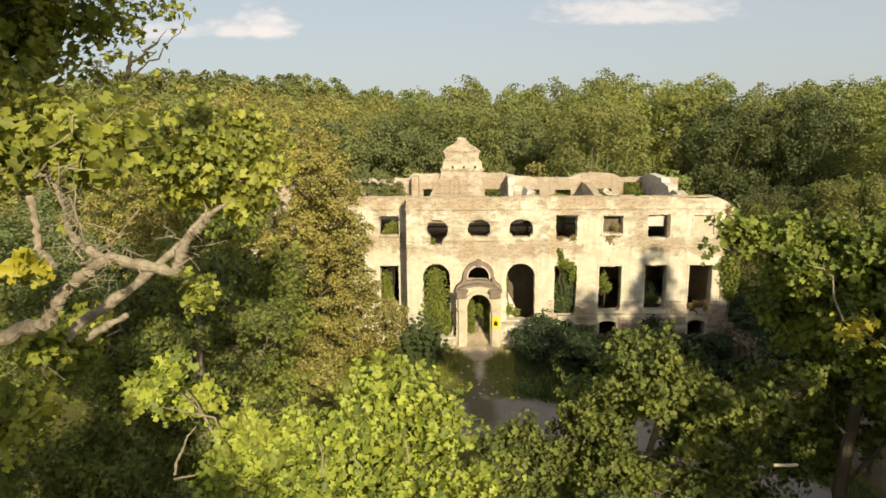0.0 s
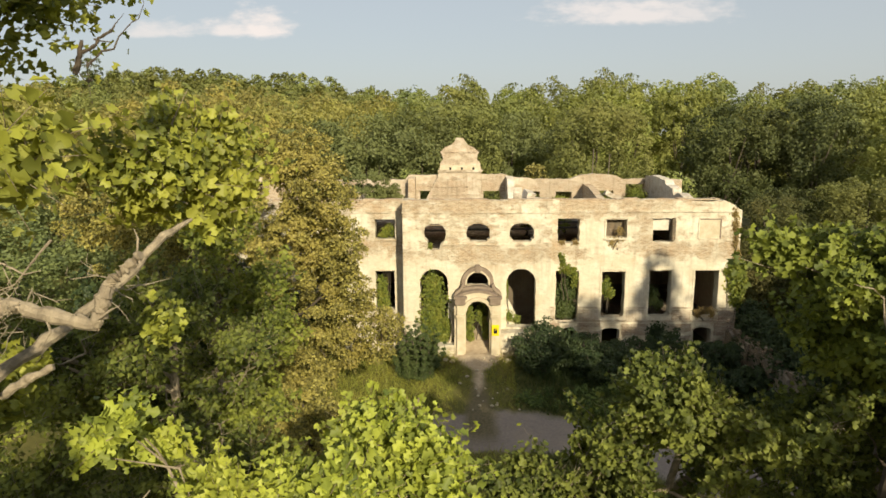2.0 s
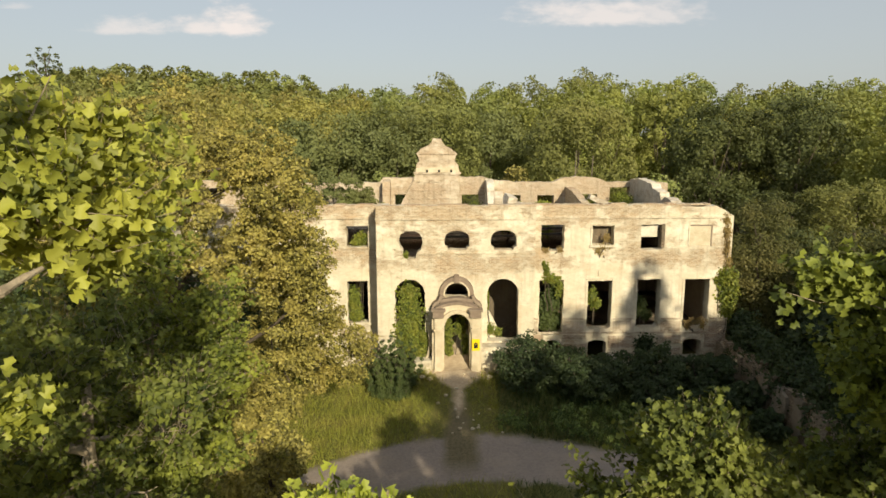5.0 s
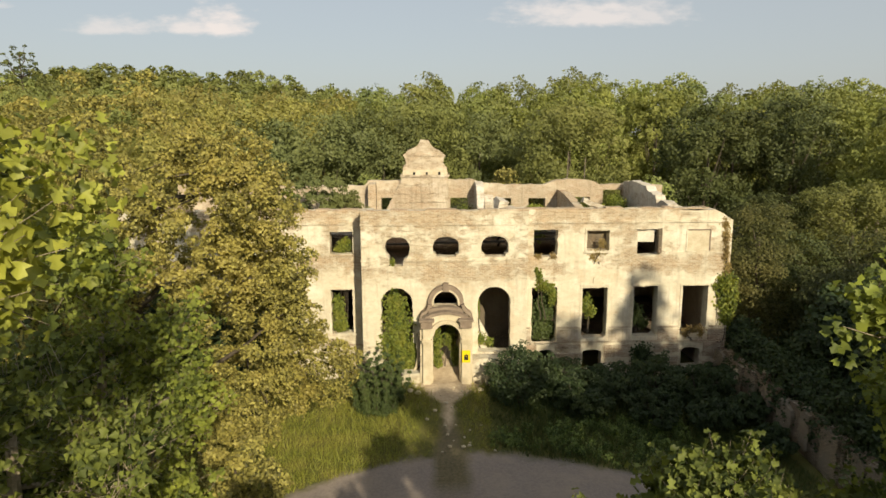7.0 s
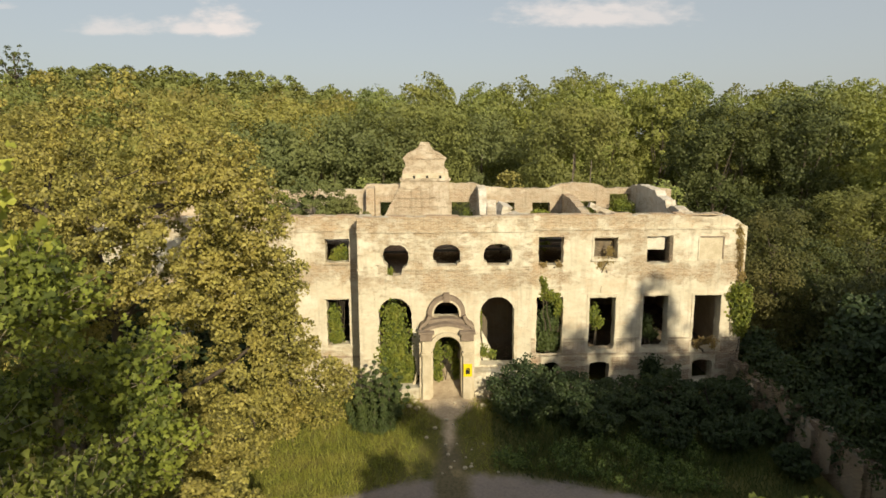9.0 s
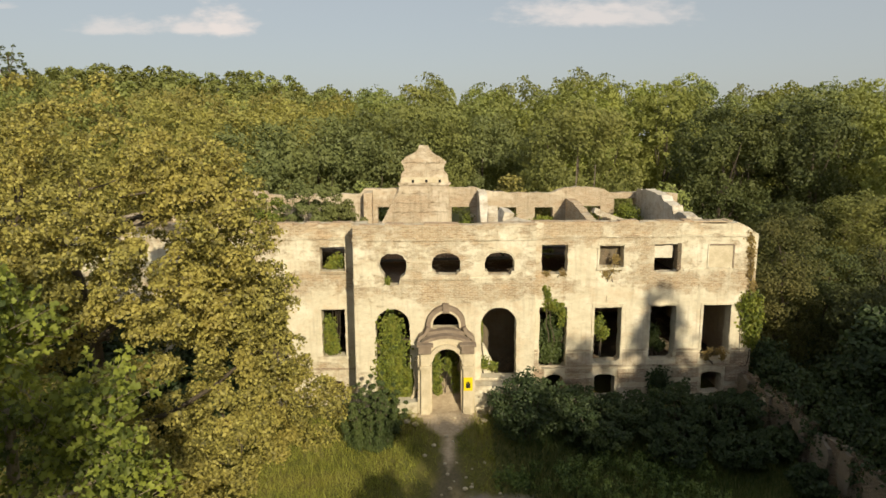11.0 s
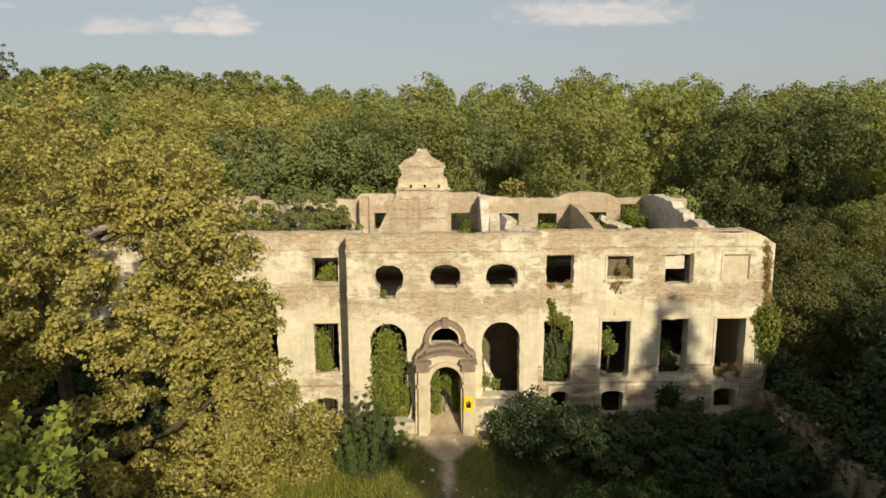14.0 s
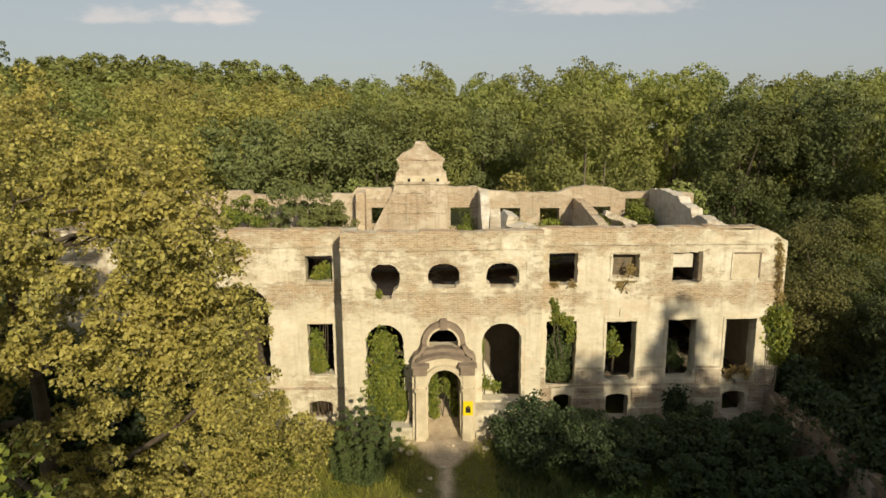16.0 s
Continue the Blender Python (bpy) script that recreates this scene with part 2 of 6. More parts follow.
LEAF_BLUISH = foliage("bluish_forest_leaf", (0.108, 0.134, 0.052), (0.184, 0.214, 0.078), (0.205, 0.224, 0.074), 0.22, 0.22, 0.16, 0.8)
LEAF_OLIVE = foliage("olive_forest_leaf", (0.19, 0.187, 0.056), (0.325, 0.31, 0.088), (0.345, 0.318, 0.09), 0.2, 0.24, 0.16, 0.8)
LEAF_LIME = foliage("light_forest_leaf", (0.165, 0.19, 0.052), (0.27, 0.295, 0.08), (0.30, 0.305, 0.08), 0.2, 0.26, 0.16, 0.8)
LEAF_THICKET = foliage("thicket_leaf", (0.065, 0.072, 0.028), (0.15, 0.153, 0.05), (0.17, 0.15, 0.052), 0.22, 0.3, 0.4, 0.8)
# LEAF_DARK and LEAF_SHRUB: shade among the trees is put into the leaf colour
LEAF_DARK = foliage("shade_dark_forest_leaf", (0.05, 0.064, 0.026), (0.102, 0.118, 0.04), (0.112, 0.12, 0.038), 0.2, 0.24, 0.16, 0.8)
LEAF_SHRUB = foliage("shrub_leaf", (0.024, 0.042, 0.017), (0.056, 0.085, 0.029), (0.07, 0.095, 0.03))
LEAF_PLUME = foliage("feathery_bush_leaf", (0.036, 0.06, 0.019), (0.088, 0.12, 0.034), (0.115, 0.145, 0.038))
LEAF_WEED = foliage("weed_leaf", (0.06, 0.10, 0.028), (0.17, 0.235, 0.055), (0.21, 0.26, 0.06))
LEAF_VINE = foliage("vine_leaf", (0.05, 0.075, 0.016), (0.25, 0.295, 0.048), (0.295, 0.295, 0.048), 0.35, 0.35, 2.5)
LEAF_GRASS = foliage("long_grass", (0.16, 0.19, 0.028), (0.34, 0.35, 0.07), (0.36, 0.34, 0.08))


# ---- building helpers ----
def link(name, me, material, parent=None, label="", kind=""):
    if material is not None and not me.materials:
        me.materials.append(material)
    ob = new(name, me)
    if parent is not None:
        ob.parent = parent
    if label or kind:
        tagged(ob, label, "", "", kind)
    return ob


def part(name, bm, material, parent, label=""):
    me = bpy.data.meshes.new(name)
    bm.normal_update()
    bm.to_mesh(me)
    bm.free()
    return link(name, me, material, parent, label)


def thing(name, label, category, at=(0, 0, 0), group="", kind=""):
    ob = new(name)
    ob.location = at
    ob.empty_display_size = 0.2
    return tagged(ob, label, category, group, kind)


def mesh_arrays(name, verts, faces):
    """A mesh from arrays: verts (n, 3) and faces (m, k), all faces with k corners."""
    me = bpy.data.meshes.new(name)
    nf, k = faces.shape
    me.vertices.add(len(verts))
    me.vertices.foreach_set("co", np.asarray(verts, np.float32).ravel())
    me.loops.add(nf * k)
    me.loops.foreach_set("vertex_index", faces.astype(np.int32).ravel())
    me.polygons.add(nf)
    me.polygons.foreach_set("loop_start", np.arange(0, nf * k, k, dtype=np.int32))
    me.polygons.foreach_set("loop_total", np.full(nf, k, np.int32))
    me.update(calc_edges=True)
    return me


def box_bm(x0, x1, y0, y1, z0, z1, worn=0.0, rng=None, bm=None):
    bm = bm or bmesh.new()
    vs = []
    for z in (z0, z1):
        for x, y in ((x0, y0), (x1, y0), (x1, y1), (x0, y1)):
            j = [rng.uniform(-worn, worn) for _ in range(3)] if rng else (0, 0, 0)
            vs.append(bm.verts.new((x + j[0], y + j[1], z + j[2])))
    for f in ((0, 3, 2, 1), (4, 5, 6, 7), (0, 1, 5, 4), (1, 2, 6, 5), (2, 3, 7, 6), (3, 0, 4, 7)):
        bm.faces.new([vs[i] for i in f])
    return bm


def worn_box(x0, x1, y0, y1, z0, z1, seed=0, chip=0.02, step=0.35):
    """A masonry bar with a nibbled surface: cut along its longest side."""
    rng = random.Random(seed)
    bm = box_bm(x0, x1, y0, y1, z0, z1)
    n = max(1, int(max(x1 - x0, y1 - y0, z1 - z0) / step))
    axis = max(range(3), key=lambda i: (x1 - x0, y1 - y0, z1 - z0)[i])
    edges = [e for e in bm.edges if abs((e.verts[0].co - e.verts[1].co)[axis]) > 1e-4]
    if n > 1:
        bmesh.ops.subdivide_edges(bm, edges=edges, cuts=n - 1, use_grid_fill=True)
    for w in bm.verts:
        w.co += Vector([rng.uniform(-chip, chip) for _ in range(3)])
    return bm


def ragged(points, step, amount, rng):
    """Walks a closed outline in short steps and wears its line."""
    res = []
    for i, p in enumerate(points):
        q = points[(i + 1) % len(points)]
        d = math.hypot(q[0] - p[0], q[1] - p[1])
        n = max(1, int(d / step))
        for k in range(n):
            f = k / n
            a = amount if k else amount * 0.5
            res.append((p[0] + (q[0] - p[0]) * f + rng.uniform(-a, a), p[1] + (q[1] - p[1]) * f + rng.uniform(-a, a)))
    return res


def rect(x0, x1, z0, z1):
    return [(x0, z0), (x1, z0), (x1, z1), (x0, z1)]


def arch(x0, x1, z0, z_top, n=12, flat=1.0):
    """A round-headed opening."""
    r, cx = (x1 - x0) / 2, (x0 + x1) / 2
    h = r * flat
    pts = [(x0, z0), (x1, z0)]
    for i in range(n + 1):
        a = math.pi * i / n
        pts.append((cx + r * math.cos(a), z_top - h + h * math.sin(a)))
    return pts


def oval(x0, x1, z0, z1, n=22, power=2.6):
    cx, cz, a, b = (x0 + x1) / 2, (z0 + z1) / 2, (x1 - x0) / 2, (z1 - z0) / 2
    pts = []
    for i in range(n):
        th = 2 * math.pi * i / n
        c, s = math.cos(th), math.sin(th)
        pts.append((cx + a * math.copysign(abs(c) ** (2 / power), c), cz + b * math.copysign(abs(s) ** (2 / power), s)))
    return pts


def basket(x0, x1, z0, z1, n=16):
    """A wide low opening with a level foot, worn lower corners and a rounded head."""
    cx, a = (x0 + x1) / 2, (x1 - x0) / 2
    spring = z0 + (z1 - z0) * 0.45
    pts = [(x0 + 0.22, z0), (x1 - 0.2, z0), (x1 - 0.16, z0 + 0.16), (x1 - 0.02, z0 + 0.22)]
    for i in range(n + 1):
        th = math.pi * i / n
        c, q = math.cos(th), math.sin(th)
        pts.append((cx + a * math.copysign(abs(c) ** 0.8, c), spring + (z1 - spring) * q ** 0.8))
    return pts + [(x0 + 0.03, z0 + 0.24), (x0 + 0.18, z0 + 0.18)]


def panel_bm(outline, holes, front, thick, along="x"):
    """A wall from its outline and openings (both as x, z), from the front plane to the back."""
    bm = bmesh.new()
    edges = []
    for loop in [outline, *holes]:
        vs = [bm.verts.new((x, front, z) if along == "x" else (front, x, z)) for x, z in loop]
        edges += [bm.edges.new((vs[i], vs[(i + 1) % len(vs)])) for i in range(len(vs))]
    bmesh.ops.triangle_fill(bm, use_beauty=True, use_dissolve=False, edges=edges)
    geo = bmesh.ops.extrude_face_region(bm, geom=bm.faces[:])
    shift = Vector((0, thick, 0)) if along == "x" else Vector((thick, 0, 0))
    bmesh.ops.translate(bm, vec=shift, verts=[g for g in geo["geom"] if isinstance(g, bmesh.types.BMVert)])
    bmesh.ops.recalc_face_normals(bm, faces=bm.faces[:])
    return bm


def band_bm(path, width, front, depth):
    """A moulding that follows a line in the wall's plane."""
    bm = bmesh.new()
    rows = []
    for i, (x, z) in enumerate(path):
        a, b = path[max(0, i - 1)], path[min(len(path) - 1, i + 1)]
        dx, dz = b[0] - a[0], b[1] - a[1]
        d = math.hypot(dx, dz) or 1
        nx, nz = -dz / d * width / 2, dx / d * width / 2
        rows.append([bm.verts.new(c) for c in ((x - nx, front, z - nz), (x - nx * 0.8, front - depth, z - nz * 0.8), (x + nx * 0.8, front - depth, z + nz * 0.8), (x + nx, front, z + nz))])
    for r, s in zip(rows, rows[1:]):
        for k in range(4):
            bm.faces.new((r[k], r[(k + 1) % 4], s[(k + 1) % 4], s[k]))
    bm.faces.new(rows[0])
    bm.faces.new(rows[-1][::-1])
    bmesh.ops.recalc_face_normals(bm, faces=bm.faces[:])
    return bm


def tube(bm, path, radii, sides=7):
    """A tapered limb along a line of points."""
    rings = []
    for i, p in enumerate(path):
        d = (path[min(i + 1, len(path) - 1)] - path[max(i - 1, 0)]).normalized()
        a = d.orthogonal().normalized()
        b = d.cross(a)
        rings.append([bm.verts.new(p + (a * math.cos(2 * math.pi * k / sides) + b * math.sin(2 * math.pi * k / sides)) * radii[i]) for k in range(sides)])
    for r, s in zip(rings, rings[1:]):
        for k in range(sides):
            bm.faces.new((r[k], r[(k + 1) % sides], s[(k + 1) % sides], s[k]))
    bm.faces.new(rings[-1])
    return bm


def bent(a, b, n, sway, rng):
    """A crooked line from a to b."""
    a, b = Vector(a), Vector(b)
    pts = []
    for i in range(n + 1):
        f = i / n
        w = math.sin(math.pi * f) * sway
        pts.append(a.lerp(b, f) + Vector((rng.uniform(-w, w), rng.uniform(-w, w), rng.uniform(-w, w) * 0.6)))
    return pts


KITE = np.array([(0, 0), (0.36, 0.42), (0, 1.0), (-0.36, 0.42)])
LOBED = np.array([(0.0, 0.0), (0.54, 0.2), (0.2, 0.42), (0.43, 0.74), (0.0, 1.0), (-0.43, 0.74), (-0.2, 0.42), (-0.54, 0.2)])
SLIVER = np.array([(0.42, 0.05), (0.0, 1.0), (-0.42, 0.05)])
TRILOBE = np.array([(0.0, 0.0), (0.50, 0.28), (0.26, 0.56), (0.0, 1.0), (-0.26, 0.56), (-0.50, 0.28)])


def leaf_mesh(name, centres, outward, size, shape, rng, droop=0.25, flat=0.6, loose=0.42, tips=None, grow=1.0):
    """Leaves at centres, each turned by chance about the way out of the crown and up."""
    n, k = len(centres), len(shape)
    up = outward * flat + np.array((0.22, -0.60, 0.62)) * (1 - flat) * 2.4 + rng.normal(0, loose, (n, 3))
    up /= np.linalg.norm(up, axis=1, keepdims=True)
    ref = rng.normal(0, 1, (n, 3)) + outward * 0.5 - np.array((0, 0, droop)) if tips is None else tips + rng.normal(0, 0.3, (n, 3))
    tip = ref - up * np.sum(ref * up, axis=1, keepdims=True)
    tip /= np.linalg.norm(tip, axis=1, keepdims=True)
    side = np.cross(up, tip)
    s = size * (rng.uniform(0.6, 1.3, n) * grow)[:, None, None]
    fold = np.abs(shape[:, 0]) * 0.3 - shape[:, 1] ** 2 * 0.3
    v = centres[:, None, :] + s * (side[:, None, :] * shape[None, :, 0, None] + tip[:, None, :] * (shape[None, :, 1, None] - 0.5) + up[:, None, :] * fold[None, :, None])
    half = k // 2
    halves = np.array([list(range(half + 1)), [0, *range(half, k)]]) if k > 3 else np.array([[0, 1, 2]])
    return mesh_arrays(name, v.reshape(-1, 3), (np.arange(n)[:, None, None] * k + halves[None]).reshape(-1, halves.shape[1]))


def clump_points(rng, clumps, radii, n, hollow=0.55):
    """Leaf places on the outsides of round clumps, and the way out at each."""
    which = rng.choice(len(clumps), n, p=radii ** 2 / np.sum(radii ** 2))
    d = rng.normal(0, 1, (n, 3))
    d /= np.linalg.norm(d, axis=1, keepdims=True)
    d[:, 2] = np.where(rng.uniform(0, 1, n) < 0.6, np.abs(d[:, 2]), d[:, 2])
    r = radii[which] * (hollow + (1 - hollow) * rng.uniform(0, 1, n) ** 0.6) * rng.uniform(0.8, 1.12, n)
    return clumps[which] + d * r[:, None] * np.array((1, 1, 0.8)), d


def crown_clumps(rng, centre, radius, count, size, lower=-0.75, lopped=False):
    """Clump centres: most spread evenly over an uneven shell, some inside."""
    pts, radii = [], []
    a = rng.uniform(0, 6.28, 3)
    turn = rng.uniform(0, 6.28)
    for i in range(count * 4 // 3):
        h = 1 - 2 * (i + 0.5) / (count * 4 // 3)
        ang = i * 2.39996 + turn
        d = np.array((math.cos(ang) * math.sqrt(1 - h * h), math.sin(ang) * math.sqrt(1 - h * h), h)) + rng.normal(0, 0.09, 3)
        d /= np.linalg.norm(d)
        if d[2] < lower or (lopped and d[0] < 0.2 and d[2] < 0.3 and d[1] < 0.3):
            continue
        bulge = 0.92 + 0.07 * math.sin(3 * math.atan2(d[1], d[0]) + a[0]) + 0.06 * math.sin(5 * d[2] + a[1]) + 0.04 * math.sin(7 * d[0] + a[2])
        f = rng.uniform(0.87, 1.0) if i % 4 else rng.uniform(0.35, 0.75)
        pts.append(np.array(centre) + d * np.array(radius) * bulge * f)
        radii.append(size * rng.uniform(0.75, 1.25))
    return np.array(pts), np.array(radii)


def lobe_clumps(rng, lobes, per, size):
    """Clump centres inside the round masses of a crown."""
    pts, radii = [], []
    for x, y, z, r in lobes:
        for _ in range(max(4, int(per * r * r))):
            d = rng.normal(0, 1, 3)
            d /= np.linalg.norm(d)
            far = rng.uniform(0, 1) < 0.16
            pts.append(np.array((x, y, z)) + d * r * (rng.uniform(1.0, 1.2) if far else rng.uniform(0.3, 1.0)) * np.array((1, 1, 0.85)))
            radii.append(size * (rng.uniform(0.4, 0.7) if far else rng.uniform(0.6, 1.35)))
    return np.array(pts), np.array(radii)


def shoots(rng, lobes, count, per, reach, tight):
    """Leafy shoots that stand out of the round masses of a crown: leaf places, ways out, tips and sizes, and the shoots' ends."""
    L = np.array(lobes)
    c = L[rng.choice(len(L), count, p=L[:, 3] ** 2 / np.sum(L[:, 3] ** 2))]
    tufts = max(4, count // 22)
    seat = rng.integers(0, tufts, count)
    c = c[:tufts][seat]
    d = rng.normal(0, 1, (tufts, 3))
    d /= np.linalg.norm(d, axis=1, keepdims=True)
    far = 0.3 + 0.62 * rng.uniform(0, 1, (tufts, 1)) ** 0.6
    near = rng.normal(0, tight, (count, 3))
    foot = c[:, :3] + (d * far)[seat] * c[:, 3:] * np.array((1, 1, 0.85)) + near * np.minimum(1.2, c[:, 3:])
    d = d[seat] * 0.7 + near * (0.48 / tight)
    way = d * 0.75 + np.array((0.05, -0.12, 0.42)) + rng.normal(0, 0.33, (count, 3))
    way /= np.linalg.norm(way, axis=1, keepdims=True)
    ln = reach * rng.uniform(0.4, 1.25, count) * np.minimum(1.0, c[:, 3] + 0.2)
    a = np.cross(way, rng.normal(0, 1, (count, 3)))
    a /= np.linalg.norm(a, axis=1, keepdims=True)
    b_ = np.cross(way, a)
    f = (np.arange(per)[None, :] + rng.uniform(0.2, 1.2, (count, per))) / per
    ang = np.arange(per)[None, :] * 2.4 + rng.uniform(0, 6.28, (count, 1))
    stalk = a[:, None, :] * np.cos(ang)[:, :, None] + b_[:, None, :] * np.sin(ang)[:, :, None]
    pts = foot[:, None, :] + way[:, None, :] * (ln[:, None] * f)[:, :, None] + stalk * (0.17 * (1.1 - 0.6 * f) * rng.uniform(0.5, 1.3, f.shape))[:, :, None]
    tips = stalk + way[:, None, :] * 0.6 - np.array((0, 0, 0.35))
    outs = stalk * 0.35 + way[:, None, :] * 0.6
    keep = rng.uniform(0, 1, f.shape) < np.where(rng.uniform(0, 1, count) < 0.05, 0.12, 0.95)[:, None]
    return pts[keep], outs[keep], tips[keep], (1.15 - 0.4 * f)[keep], foot - way * 0.3, foot + way * ln[:, None]


def twig_mesh(name, feet, ends, thick):
    """Thin three-sided twigs, each a tapered spike."""
    n = len(feet)
    way = ends - feet
    a = np.cross(way, np.array((0.3, 0.9, 0.2)))
    a /= np.linalg.norm(a, axis=1, keepdims=True)
    b_ = np.cross(way, a)
    b_ /= np.linalg.norm(b_, axis=1, keepdims=True)
    ring = [a, -0.5 * a + 0.87 * b_, -0.5 * a - 0.87 * b_]
    v = np.stack([feet + q * thick for q in ring] + [ends + q * thick * 0.3 for q in ring], 1).reshape(-1, 3)
    f = np.array([(0, 1, 4, 3), (1, 2, 5, 4), (2, 0, 3, 5)])
    return mesh_arrays(name, v, (np.arange(n)[:, None, None] * 6 + f[None]).reshape(-1, 4))


def tree_wood(owner, foot, top, clumps, bark, rnd, trunk_r, limbs, reach, single=True, sway=0.35):
    """Trunk and limbs; each limb a part of its own on a near tree, one with the trunk on a far one."""
    bm = bmesh.new()
    line = bent(foot, top, 8, sway, rnd)
    tube(bm, line, [trunk_r * (1.25 if i == 0 else 1 - 0.085 * i) for i in range(9)], 9)
    if single:
        part("trunk", bm, bark, owner)
    for k in range(limbs):
        end = Vector(clumps[rnd.randrange(len(clumps))])
        start = min(line[2:8], key=lambda p: abs(p.z - (end.z - 0.45 * (end - p).length)))
        if single:
            bm = bmesh.new()
        mid = bent(start, end, 5, 0.12 * (end - start).length, rnd)
        thick = min(1.0, 0.35 + 0.12 * (end - start).length)
        tube(bm, mid, [trunk_r * thick * f for f in (0.42, 0.34, 0.27, 0.2, 0.13, 0.05)], 7 if single else 5)
        for _ in range(3):
            tip = Vector(clumps[rnd.randrange(len(clumps))])
            at = mid[rnd.randint(2, 4)]
            if (tip - at).length < reach:
                tube(bm, bent(at, tip, 3, 0.15 * (tip - at).length, rnd), [trunk_r * thick * f for f in (0.15, 0.11, 0.07, 0.02)], 5)
        if single:
            part("limb", bm, bark, owner)
    if not single:
        part("trunk", bm, bark, owner)


def tree_crown(owner, clumps, radii, centre, leaves, size, shape, leaf_mat, rng, loose=0.42):
    pts, out_d = clump_points(rng, clumps, radii, leaves)
    whole = pts - np.array(centre)
    whole /= np.linalg.norm(whole, axis=1, keepdims=True) + 1e-6
    return link("crown", leaf_mesh("crown", pts, 0.8 * out_d + 0.4 * whole, size, shape, rng, flat=0.74, loose=loose), leaf_mat, owner)


def tree_parts(owner, foot, centre, radius, leaves, size, shape, leaf_mat, bark, seed, clump=1.0, count=60, trunk_r=0.3, limbs=9, lower=-0.75, single=True, lopped=False, loose=0.42, boughs=()):
    """Trunk, limbs and crown of one tree, as parts of owner; foot and centre are in the owner's frame."""
    rng, rnd = np.random.default_rng(seed), random.Random(seed)
    clumps, radii = crown_clumps(rng, centre, radius, count, clump, lower, lopped)
    for mid, wide, many in boughs:
        more, size_r = crown_clumps(rng, mid, wide, many, clump, -1.0)
        clumps, radii = np.concatenate([clumps, more]), np.concatenate([radii, size_r])
    top = Vector(centre) + Vector((0, 0, radius[2] * 0.55))
    tree_wood(owner, foot, top, clumps, bark, rnd, trunk_r, limbs, 0.5 * max(radius), single)
    tree_crown(owner, clumps, radii, centre, leaves, size, shape, leaf_mat, rng, loose)


# ---- ground ----
def ground_height(x, y):
    """Level drive, a ramp of rubble up to the door, a rise along the palace and wooded hills far off."""
    z = -0.4
    ramp_up = min(max((y - 34.8) / 7.2, 0), 1)
    near = math.exp(-((x + 1.3) / 4.5) ** 2)
    z += ramp_up * (0.5 + 1.1 * near)
    hill = min(max((y - 120) / 160, 0), 1)
    z += hill * hill * (3 - 2 * hill) * (13.0 * math.exp(-((x + 84) / 50) ** 4) + 3)
    if y < 44:
        z += 0.10 * (noise.noise((x * 0.35, y * 0.35, 0)))
    return z


def axis_steps(lo, hi, near_lo, near_hi, fine, grow=1.35):
    pts = list(np.arange(near_lo, near_hi + 1e-6, fine))
    s, p = fine, near_lo
    while p > lo:
        s *= grow
        p -= s
        pts.insert(0, max(p, lo))
    s, p = fine, pts[-1]
    while p < hi:
        s *= grow
        p += s
        pts.append(min(p, hi))
    return pts


